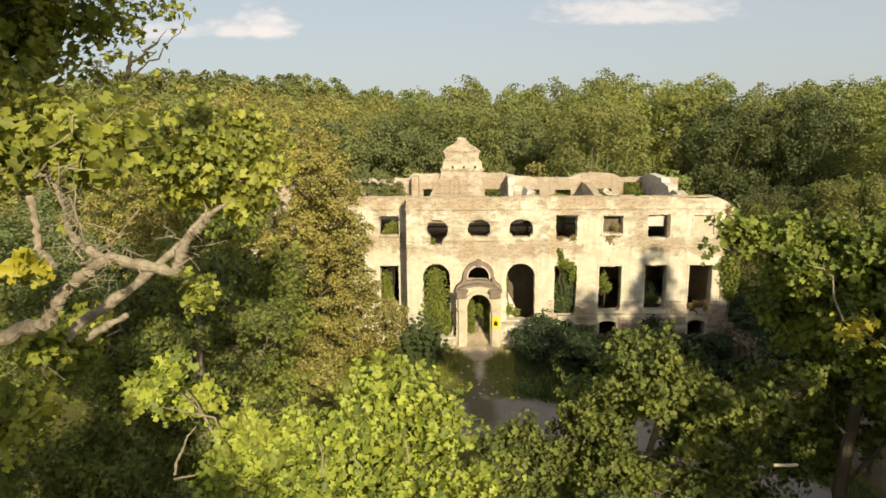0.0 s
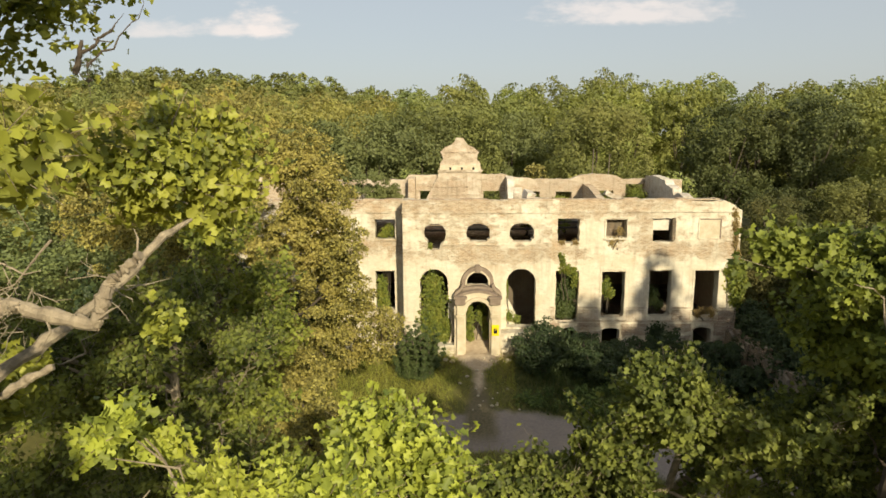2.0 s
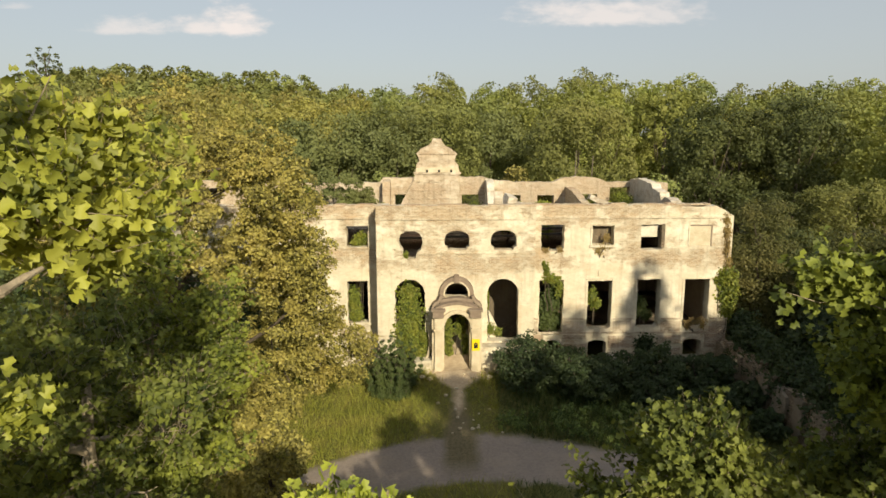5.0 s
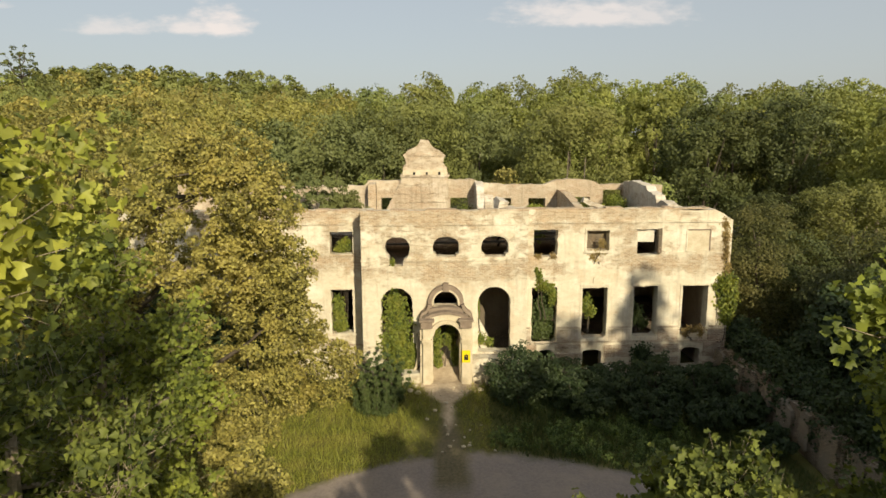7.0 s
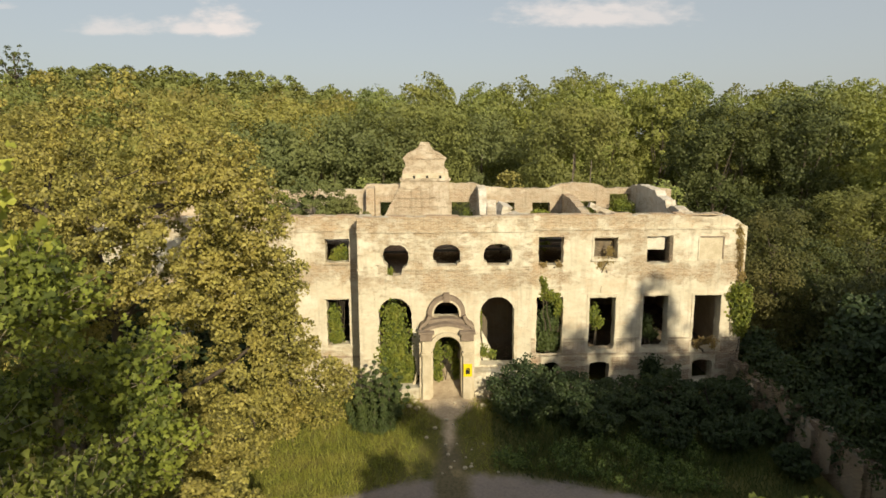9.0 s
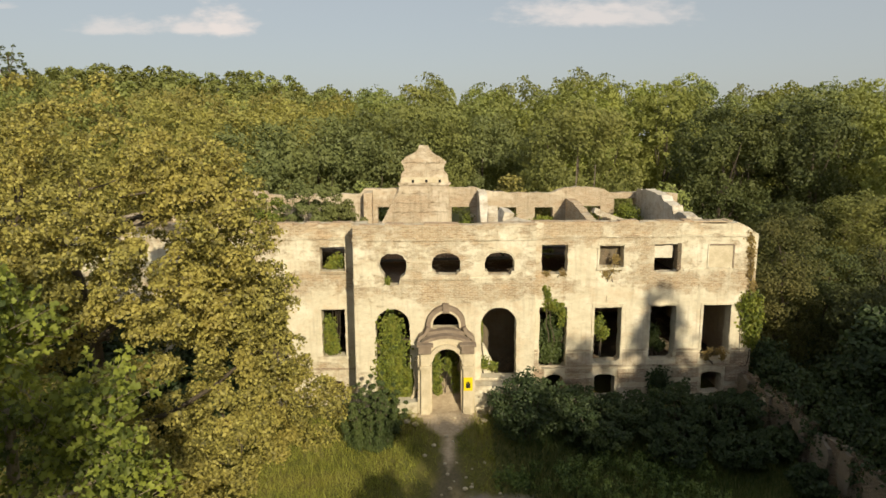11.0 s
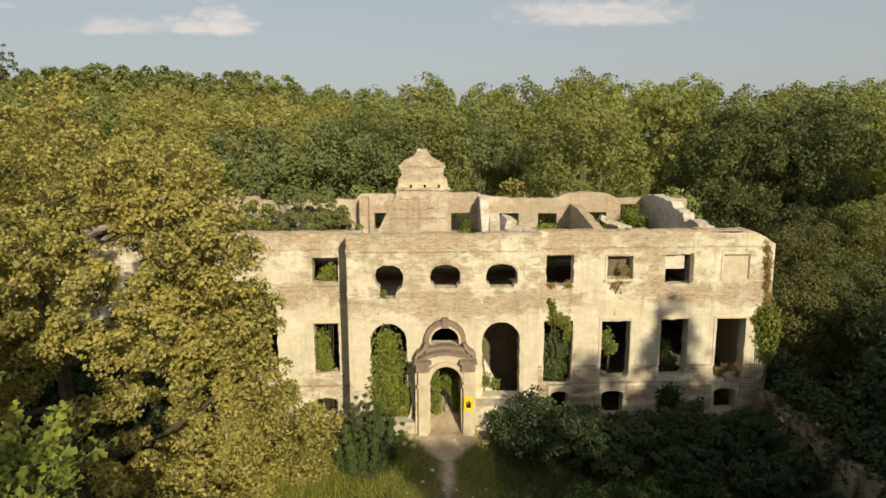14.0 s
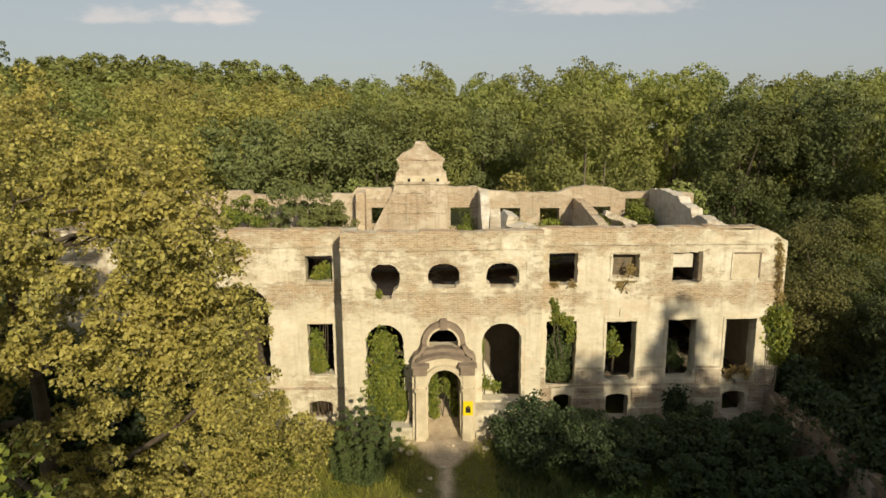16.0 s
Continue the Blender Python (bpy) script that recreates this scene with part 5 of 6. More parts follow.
for line, radii in ((((8.13, 12.95, 9.82), (6.97, 12.79, 10.86), (6.38, 12.64, 11.27), (5.86, 12.3, 11.52), (5.6, 11.8, 11.7)), (0.026, 0.02, 0.013, 0.009, 0.005)), (((6.4, 15.4, 12.2), (5.3, 15.1, 12.62), (4.4, 14.8, 12.66), (3.7, 14.6, 12.9)), (0.018, 0.014, 0.01, 0.005)), (((6.10, 13.06, 11.43), (5.89, 13.15, 11.95), (5.87, 13.23, 12.42)), (0.026, 0.02, 0.012)), (((5.88, 13.22, 12.36), (5.68, 13.25, 12.56), (5.45, 13.25, 12.60), (5.30, 13.25, 12.65)), (0.02, 0.014, 0.01, 0.004)), (((4.35, 12.01, 8.66), (4.60, 12.02, 8.65), (4.85, 12.03, 8.66)), (0.034, 0.034, 0.03))):
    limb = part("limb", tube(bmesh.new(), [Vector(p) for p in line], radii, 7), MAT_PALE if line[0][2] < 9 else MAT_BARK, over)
    limb.matrix_parent_inverse = Matrix.Translation((-8.4, -16.0, 0.4))
# the next three trees are out of view, added only to block sun
lobe_tree("plane_tree", "unseen plane tree added to shade the ground beside the drive", (-7.2, 2.4, -0.4), (-7.2, 2.4, 11.5), [(-7.4, 2.6, 13.8, 1.1), (-6.6, 2.2, 12.9, 0.9), (-5.1, 2.6, 13.5, 0.75), (-4.5, 2.4, 12.8, 0.75), (-8.6, 2.8, 14.5, 1.0), (-6.2, 2.8, 10.5, 1.9), (-8.8, 2.6, 10.8, 2.0), (-7.4, 0.8, 9.4, 2.0), (-10.8, 3.4, 10.4, 1.8)], 17000, 0.26, LEAF_SHADE, 18)
lobe_tree("plane_tree", "unseen high plane tree added to shade its neighbours", (-5.2, -6.4, -0.4), (-4.6, -5.0, 17.6), [(-5.6, -4.4, 19.2, 1.1), (-4.4, -4.4, 20.6, 0.7)], 5500, 0.24, LEAF_SHADE, 19)
lobe_tree("plane_tree", "unseen slim plane tree added to shade the limbs beside it", (-9.4, 1.6, -0.4), (-7.0, 2.3, 17.2), [(-4.5, 2.4, 19.1, 0.6), (-5.6, 2.5, 18.9, 0.65), (-6.8, 2.6, 18.4, 0.8)], 3000, 0.22, LEAF_SHADE, 23, trunk_r=0.2, limbs=5)
# LEAF_SHADE darkens this crown by colour, as shade would
lobe_tree("plane_tree", "plane tree beside its taller neighbour, shade put into its leaf colour", (-9.6, 16.4, -0.4), (-9.4, 16.4, 10.6), [(-7.3, 15.3, 10.0, 0.8), (-7.2, 15.2, 10.7, 0.35), (-7.9, 16.6, 9.6, 1.1), (-8.8, 16.9, 11.2, 1.1), (-9.7, 15.6, 11.2, 1.4), (-8.4, 15.5, 7.8, 1.6), (-10.6, 17.0, 8.8, 2.0), (-9.0, 16.8, 6.0, 1.8), (-11.5, 15.5, 10.0, 1.8), (-12.0, 13.2, 7.2, 2.0), (-9.6, 13.4, 6.2, 1.8), (-13.4, 15.5, 10.6, 1.6)], 24000, 0.15, LEAF_SHADE, 15)
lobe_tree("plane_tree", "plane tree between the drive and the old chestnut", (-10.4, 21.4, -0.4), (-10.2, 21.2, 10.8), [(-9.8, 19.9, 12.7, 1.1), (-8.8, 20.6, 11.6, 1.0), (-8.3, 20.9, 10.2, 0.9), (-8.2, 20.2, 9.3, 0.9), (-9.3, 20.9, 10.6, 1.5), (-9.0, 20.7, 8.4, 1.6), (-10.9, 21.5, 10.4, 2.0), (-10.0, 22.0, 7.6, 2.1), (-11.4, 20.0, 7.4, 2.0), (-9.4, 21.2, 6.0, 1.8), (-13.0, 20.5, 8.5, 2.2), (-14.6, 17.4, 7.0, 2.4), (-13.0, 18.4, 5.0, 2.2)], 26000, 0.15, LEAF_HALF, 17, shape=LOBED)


def tree(name, label, at, centre, radius, leaves, size, shape, mat, bark, seed, **more):
    ob = thing(name, label, "tree", at)
    c = (centre[0] - at[0], centre[1] - at[1], centre[2] - at[2])
    tree_parts(ob, (0, 0, -0.3), c, radius, leaves, size, shape, mat, bark, seed, **more)
    return ob


tree("chestnut_tree", "broad old chestnut with tarnished olive-brown leaves", (-14.0, 33.2, -0.4), (-15.2, 32.6, 8.6), (8.1, 7.0, 9.2), 150000, 0.135, KITE, LEAF_CHESTNUT, MAT_BARK_DARK, 16, clump=0.44, count=560, trunk_r=0.36, limbs=20, lower=-0.9, lopped=True, loose=0.85, boughs=(((6.1, -1.2, 10.5), (1.0, 1.5, 1.6), 20), ((6.8, -0.1, 5.8), (1.9, 2.2, 1.7), 37), ((5.6, -1.0, 8.0), (1.9, 2, 1.8), 37), ((4.4, -2.0, 5.0), (2.2, 2, 1.8), 41), ((4.5, -2.4, 10.8), (1.6, 2, 1.6), 31), ((5.2, -2.6, 13.3), (1.9, 2.2, 1.8), 37), ((3.8, -2.2, 15.0), (2, 2.2, 1.5), 34), ((1.2, -5.2, 12.9), (2.3, 1.8, 2.3), 44), ((-1.0, -5.0, 10.4), (2.3, 1.8, 2.3), 41), ((-3.2, -5.2, 13.4), (2.3, 1.8, 2.1), 41)))
for i, (x, y, r, h, mat) in enumerate(((4.6, 62.0, 2.0, 13.6, 1), (8.4, 60.8, 1.3, 11.9, 1), (-7.0, 62.0, 2.0, 13.0, 0), (17.5, 61.5, 2.2, 12.5, 0), (6.2, 60.6, 1.3, 11.6, 1))):
    tree("park_tree", "slender young tree behind the rear wall", (x, y, -0.4), (x, y, h * 0.55), (r, r, h * 0.45), 4500, 0.3, KITE, (LEAF_FOREST, LEAF_OLIVE)[mat], MAT_BARK_DARK, 240 + i, clump=0.7, count=80, trunk_r=0.12, limbs=6, lower=-0.95)
tree("chestnut_tree", "young low chestnut with tarnished leaves beside the lawn", (-8.9, 26.6, -0.4), (-8.8, 26.4, 3.0), (2.0, 1.8, 2.6), 15000, 0.135, KITE, LEAF_CHESTNUT, MAT_BARK_DARK, 26, clump=0.42, count=70, trunk_r=0.12, limbs=8, lower=-0.9, loose=0.6)
# trees beside and behind the eye, known by the shade that they cast
for i, (x, y, r, h) in enumerate(((20.8, 17.2, 1.8, 20.2), (12.8, 14.6, 3.4, 16.4), (17.4, 13.8, 2.6, 18.8), (26.0, 17.0, 4.0, 17.4), (24.0, 23.5, 3.4, 12.5), (30.2, 24.6, 4.6, 17.0), (36.0, 30.0, 4.8, 16.5), (28.0, 9.0, 4.6, 17.0), (42.0, 37.0, 4.6, 15.5), (17.5, 22.0, 3.0, 10.0), (21.8, 12.6, 3.4, 17.0), (20.9, 27.4, 2.7, 9.5), (10.8, 2.4, 3.6, 17.6), (22.6, 20.4, 3.4, 14.0), (15.5, -1.0, 3.6, 17.0), (15.6, 5.4, 3.2, 16.4), (19.6, 4.6, 3.4, 16.0), (27.2, 2.0, 4.0, 17.6), (23.4, 3.4, 3.4, 16.4), (-1.6, -11.6, 3.0, 20.5))):
    tree("park_tree", "full green park tree beyond the drive", (x, y, -0.4), (x, y, h * 0.58), (r, r, h * 0.42), {0: 1500, 1: 480, 2: 1600, 3: 1500, 5: 1500, 12: 1500, 14: 2000, 15: 480, 19: 2200}.get(i, 5200), 0.7, SLIVER, LEAF_FOREST, MAT_BARK_DARK, 30 + i, clump=1.0, count=40 if i in (1, 15) else 130, limbs=8, lower=-0.95)
# trees and tall shrubs east of the palace
for i, (x, y, r, h, mat) in enumerate(((20.4, 48.6, 2.2, 11.0, 1), (24.0, 49.5, 2.8, 8.8, 2), (28.0, 50.0, 3.2, 8.6, 2), (32.5, 50.0, 3.4, 9.0, 2), (23.5, 44.5, 2.6, 7.6, 2), (21.5, 40.0, 2.6, 7.4, 0), (25.5, 39.0, 3.2, 9.0, 0), (22.2, 35.5, 2.8, 7.0, 0), (20.6, 31.0, 2.4, 6.0, 0), (25.0, 33.0, 3.0, 8.0, 0))):
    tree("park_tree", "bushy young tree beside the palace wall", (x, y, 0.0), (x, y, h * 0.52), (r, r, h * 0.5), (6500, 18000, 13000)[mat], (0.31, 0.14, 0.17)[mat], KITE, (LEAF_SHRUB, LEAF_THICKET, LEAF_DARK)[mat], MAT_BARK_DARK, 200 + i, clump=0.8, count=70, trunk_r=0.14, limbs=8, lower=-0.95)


def shrub(name, label, at, radius, height, leaves, size, mat, seed, category="bush"):
    ob = thing(name, label, category, at)
    rng, rnd = np.random.default_rng(seed), random.Random(seed)
    clumps, radii = crown_clumps(rng, (0, 0, height * 0.46), (radius[0], radius[1], height * 0.46), 44, max(0.2, 0.15 * height), -0.95)
    spikes = clumps[rng.integers(0, len(clumps), 22)] * np.array((1.08, 1.08, 1.0)) + np.stack([rng.normal(0, 0.15, 22), rng.normal(0, 0.15, 22), rng.uniform(0.1, 0.16 * height + 0.2, 22)], 1)
    clumps, radii = np.concatenate([clumps, spikes]), np.concatenate([radii, np.full(22, 0.09 * height)])
    bm = bmesh.new()
    for j in range(10):
        tube(bm, bent((rnd.uniform(-0.2, 0.2), rnd.uniform(-0.2, 0.2), -0.15), clumps[j], 4, 0.12, rnd), [0.05, 0.042, 0.034, 0.024, 0.012], 5)
    part("stem", bm, MAT_BARK_DARK, ob)
    pts, d = clump_points(rng, clumps, radii, leaves)
    pts[:, 2] = np.maximum(pts[:, 2], 0.03)
    link("foliage", leaf_mesh("foliage", pts, d, size, KITE, rng, 0.1, 0.5, 0.7), mat, ob)
    return ob


def plume_bush(label, at, radius, height, leaves, size, mat, seed):
    """An upright bush of many feathery stems."""
    ob = thing("bush", label, "bush", at)
    rng, rnd = np.random.default_rng(seed), random.Random(seed)
    bm = bmesh.new()
    clumps, radii = [], []
    for k in range(26):
        a, r = k * 2.4, radius * math.sqrt((k + 0.5) / 26)
        h = height * (1.08 - 0.5 * (r / radius) ** 2) * rnd.uniform(0.82, 1.03)
        foot, tip = (r * math.cos(a) * 0.6, r * math.sin(a) * 0.6, -0.1), (r * math.cos(a), r * math.sin(a), h)
        stem = bent(foot, tip, 6, 0.12, rnd)
        tube(bm, stem, [0.04, 0.035, 0.03, 0.024, 0.018, 0.012, 0.005], 5)
        for q, p in enumerate(stem[1:]):
            clumps.append(p)
            radii.append((0.34, 0.31, 0.27, 0.23, 0.19, 0.14)[q])
    part("stem", bm, MAT_BARK_DARK, ob)
    pts, d = clump_points(rng, np.array([tuple(c) for c in clumps]), np.array(radii), leaves, 0.3)
    pts[:, 2] = np.maximum(pts[:, 2] * 1.02, 0.03)
    link("foliage", leaf_mesh("foliage", pts, d, size, KITE, rng, 0.1, 0.5, 0.6, d * 0.4 + np.array((0, 0, 0.9))), mat, ob)


plume_bush("dense dark green upright bush beside the portal", (-4.85, 40.6, 0.2), 1.8, 3.6, 44000, 0.08, LEAF_PLUME, 51)
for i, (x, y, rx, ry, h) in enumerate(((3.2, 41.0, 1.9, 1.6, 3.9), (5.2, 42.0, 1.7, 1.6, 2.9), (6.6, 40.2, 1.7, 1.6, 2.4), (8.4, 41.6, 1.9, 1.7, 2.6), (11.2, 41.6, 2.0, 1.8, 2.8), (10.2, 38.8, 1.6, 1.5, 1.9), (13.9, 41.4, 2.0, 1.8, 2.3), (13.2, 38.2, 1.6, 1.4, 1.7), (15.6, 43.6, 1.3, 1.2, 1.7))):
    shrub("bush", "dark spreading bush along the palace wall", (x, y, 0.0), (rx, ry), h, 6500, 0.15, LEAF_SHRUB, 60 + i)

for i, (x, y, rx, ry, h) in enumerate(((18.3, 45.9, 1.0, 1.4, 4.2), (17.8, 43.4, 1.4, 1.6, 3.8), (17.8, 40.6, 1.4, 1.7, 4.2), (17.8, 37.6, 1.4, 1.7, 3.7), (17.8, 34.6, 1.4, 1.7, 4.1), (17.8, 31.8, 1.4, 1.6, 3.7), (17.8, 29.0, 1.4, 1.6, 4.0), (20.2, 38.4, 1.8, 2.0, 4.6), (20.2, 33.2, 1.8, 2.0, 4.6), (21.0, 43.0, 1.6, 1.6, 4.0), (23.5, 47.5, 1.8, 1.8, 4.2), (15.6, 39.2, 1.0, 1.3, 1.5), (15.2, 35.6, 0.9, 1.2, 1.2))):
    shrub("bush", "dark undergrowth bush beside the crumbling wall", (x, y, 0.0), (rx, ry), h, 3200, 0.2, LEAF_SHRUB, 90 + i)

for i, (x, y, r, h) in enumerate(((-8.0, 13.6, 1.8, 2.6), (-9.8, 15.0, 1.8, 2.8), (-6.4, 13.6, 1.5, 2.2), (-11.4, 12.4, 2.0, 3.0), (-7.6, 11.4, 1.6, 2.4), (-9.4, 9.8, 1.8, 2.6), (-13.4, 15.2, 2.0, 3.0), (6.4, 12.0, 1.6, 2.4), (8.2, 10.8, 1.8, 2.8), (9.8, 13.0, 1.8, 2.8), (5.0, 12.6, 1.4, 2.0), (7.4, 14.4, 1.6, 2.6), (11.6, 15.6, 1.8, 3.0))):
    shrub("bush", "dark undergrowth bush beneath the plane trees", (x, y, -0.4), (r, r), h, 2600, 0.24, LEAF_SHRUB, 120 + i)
for i, (x, y, r, h) in enumerate(((-16.2, 39.4, 2.4, 8.0), (-12.6, 40.0, 2.2, 6.6), (-19.4, 38.6, 2.4, 8.4), (-22.8, 37.6, 2.6, 8.0))):
    tree("park_tree", "dark young tree between the chestnut and the palace", (x, y, -0.1), (x, y, h * 0.52), (r, r, h * 0.5), 5000, 0.3, KITE, LEAF_SHRUB, MAT_BARK_DARK, 220 + i, clump=0.8, count=60, trunk_r=0.14, limbs=7, lower=-0.95)

# a bare-topped tree that overlooks the wooded hill
tree("forest_tree", "tall sparse tree with a thin open crown", (-63.4, 109.0, -0.4), (-63.4, 109.0, 26.2), (2.6, 2.2, 3.2), 1500, 0.3, KITE, LEAF_DARK, MAT_BARK_DARK, 261, clump=0.42, count=34, trunk_r=0.3, limbs=9, lower=-0.95)

# shrubs that grow inside the ruin
for i, (x, y, rx, ry, h, n) in enumerate(((-10.2, 53.5, 2.0, 1.6, 12.9, 9000), (-8.2, 54.8, 1.6, 1.3, 11.9, 6000), (0.6, 55.2, 0.6, 0.6, 9.8, 1500), (3.2, 54.0, 0.9, 0.9, 10.0, 2200), (6.6, 55.4, 0.7, 0.7, 9.7, 1600), (12.4, 55.6, 0.9, 1.0, 11.0, 3000), (-13.2, 53.0, 1.8, 1.6, 12.2, 6000), (5.0, 49.5, 0.9, 0.8, 10.9, 2200), (1.0, 57.2, 0.4, 0.3, 10.1, 900), (4.3, 57.2, 0.5, 0.3, 10.1, 900), (7.0, 57.3, 0.5, 0.3, 10.0, 900), (10.3, 57.2, 0.5, 0.3, 10.1, 900), (13.0, 57.0, 0.9, 0.5, 11.0, 2000))):
    ob = thing("sapling", "green sapling growing inside the roofless ruin", "tree", (x, y, 7.36), "saplings in the ruin")
    tree_parts(ob, (0, 0, 0), (0, 0, (h - 7.36) * 0.6), (rx, ry, (h - 7.36) * 0.42), n, 0.15, KITE, LEAF_HALF if i > 1 else LEAF_BLUISH, MAT_BARK_DARK, 300 + i, clump=0.45, count=34, trunk_r=0.09, limbs=5, lower=-0.95, single=False, loose=0.8)


def vine(label, lobes, y, leaves, size, seed, stems=4, foot=0.6, mat=None):
    """A climber: leaf masses (x, z, rx, rz, depth) against a wall's plane y, with stems from the foot."""
    x0 = sum(l[0] for l in lobes) / len(lobes)
    ob = thing("climbing_vine", label, "vine", (x0, y, foot))
    rng, rnd = np.random.default_rng(seed), random.Random(seed)
    area = np.array([l[2] * l[3] for l in lobes])
    which = rng.choice(len(lobes), leaves, p=area / area.sum())
    L = np.array(lobes)[which]
    a, r = rng.uniform(0, 6.283, leaves), np.abs(rng.normal(0, 0.52, leaves))
    r = np.where(r > 1.25, rng.uniform(0, 1, leaves), r)
    tuft = 0.55 + 0.45 * np.sin(9 * a + 5 * L[:, 1]) * np.sin(7 * r + 3 * L[:, 0])
    bul = np.sqrt(np.maximum(0.02, 1 - np.minimum(r, 1) ** 2)) * tuft
    pts = np.stack([L[:, 0] - x0 + L[:, 2] * r * np.cos(a), -L[:, 4] * bul * rng.uniform(0.3, 1, leaves), L[:, 1] - foot + L[:, 3] * r * np.sin(a)], 1)
    d = np.stack([0.4 * np.cos(a) * r, -np.ones(leaves), 0.3 * np.sin(a) * r + 0.3], 1)
    link("foliage", leaf_mesh("foliage", pts, d, size * 1.15, KITE, rng, 1.2, 0.5, 0.8), mat or LEAF_VINE, ob)
    for _ in range(stems):
        x, z = lobes[rnd.randrange(len(lobes))][:2]
        part("stem", tube(bmesh.new(), bent((rnd.uniform(-0.2, 0.2), 0.02, 0), (x - x0, -0.03, z - foot), 6, 0.12, rnd), [0.035, 0.032, 0.028, 0.024, 0.02, 0.014, 0.008], 5), MAT_BARK_DARK, ob)


vine("thick green climber filling an arched window", [(-4.05, 5.7, 0.7, 0.8, 0.25), (-4.0, 4.5, 0.9, 1.0, 0.35), (-4.1, 3.2, 0.95, 1.1, 0.4), (-3.6, 2.2, 0.7, 0.9, 0.4), (-4.3, 1.9, 0.6, 0.9, 0.35), (-3.3, 1.5, 0.35, 0.9, 0.25)], RIS - 0.06, 6800, 0.15, 401)
vine("dark green climber filling a tall window", [(5.6, 5.3, 0.5, 0.6, 0.3), (5.3, 4.4, 0.75, 0.8, 0.3), (5.3, 3.2, 0.8, 0.7, 0.35)], WING + 0.5, 4200, 0.15, 402, 4, 2.4, LEAF_PLUME)
vine("yellowing climber over a window's lintel", [(5.3, 6.2, 0.55, 0.4, 0.25), (4.95, 6.8, 0.22, 0.45, 0.15), (5.8, 5.6, 0.25, 0.7, 0.2), (4.75, 7.2, 0.12, 0.25, 0.1)], WING - 0.02, 1500, 0.14, 413, 2, 4.0)
vine("light green climber in a tall window", [(8.05, 5.0, 0.36, 0.7, 0.25), (8.25, 4.5, 0.4, 0.5, 0.3)], WING + 0.18, 1000, 0.14, 403, 3, 3.0)
vine("dark climber inside a tall window", [(11.5, 4.0, 0.45, 0.8, 0.3), (11.9, 3.5, 0.5, 0.4, 0.3)], WING + 0.8, 1200, 0.15, 404, 4, 2.8, LEAF_PLUME)
vine("green climber in the doorway", [(-1.6, 3.3, 0.3, 1.1, 0.25), (-1.55, 2.0, 0.3, 1.0, 0.25), (-0.5, 2.4, 0.3, 0.9, 0.25), (-0.8, 3.6, 0.35, 0.8, 0.2)], RIS + 0.2, 2600, 0.14, 405)
vine("green climber in a west window", [(-7.8, 4.9, 0.4, 0.8, 0.25), (-7.7, 3.8, 0.5, 0.7, 0.3)], WING + 0.25, 1500, 0.15, 406)
vine("green climber in an upper west window", [(-7.3, 8.85, 0.5, 0.45, 0.25), (-7.7, 8.6, 0.4, 0.25, 0.2)], WING + 0.5, 900, 0.14, 407)
vine("low green climber at the foot of the broken pier", [(1.15, 3.1, 0.35, 0.4, 0.2), (1.7, 2.9, 0.3, 0.3, 0.2), (0.98, 5.0, 0.1, 0.9, 0.1)], RIS + THICK + 0.3, 700, 0.13, 412)
vine("hanging climber on the palace corner", [(16.95, 6.3, 0.7, 0.7, 0.4), (17.05, 5.3, 0.75, 1.0, 0.5), (17.1, 4.2, 0.5, 0.8, 0.4), (16.4, 6.1, 0.4, 0.25, 0.15)], WING - 0.02, 3200, 0.16, 408)
vine("brown climber up the palace corner edge", [(16.6, 10.2, 0.3, 0.35, 0.1), (16.75, 9.3, 0.28, 0.8, 0.12), (16.8, 8.2, 0.24, 0.8, 0.12), (16.95, 7.2, 0.3, 0.5, 0.15)], WING - 0.02, 1500, 0.1, 409, 3, 6.0, LEAF_DRY)
vine("withered brown growth on a broken sill", [(8.6, 8.35, 0.65, 0.22, 0.15), (8.3, 8.05, 0.3, 0.3, 0.1), (8.85, 8.95, 0.3, 0.5, 0.1)], WING - 0.03, 650, 0.09, 414, 2, 7.6, LEAF_DRY)
vine("withered brown growth on a tall window's sill", [(15.0, 3.3, 0.75, 0.3, 0.2), (14.5, 3.0, 0.25, 0.35, 0.1), (15.5, 3.0, 0.2, 0.4, 0.1)], WING - 0.04, 800, 0.1, 415, 2, 2.5, LEAF_DRY)
vine("dry brown stalks in a boarded window", [(4.85, 8.15, 0.3, 0.2, 0.1), (5.8, 8.15, 0.25, 0.25, 0.1)], WING - 0.03, 260, 0.09, 416, 1, 7.9, LEAF_DRY)
vine("green sprig in the broken oval opening", [(-4.25, 8.2, 0.22, 0.3, 0.15)], RIS + 0.05, 260, 0.1, 417, 1, 7.9)
vine("green climber on the portal flank", [(-3.1, 2.6, 0.5, 0.9, 0.3), (-3.2, 1.7, 0.4, 0.7, 0.3)], RIS - 0.1, 1200, 0.15, 410)
vine("ivy on the plinth between cellar windows", [(11.7, 1.6, 0.75, 0.9, 0.25), (11.9, 0.8, 0.9, 0.7, 0.3)], WING - 0.1, 1400, 0.15, 411, 3, 0.2, LEAF_SHRUB)


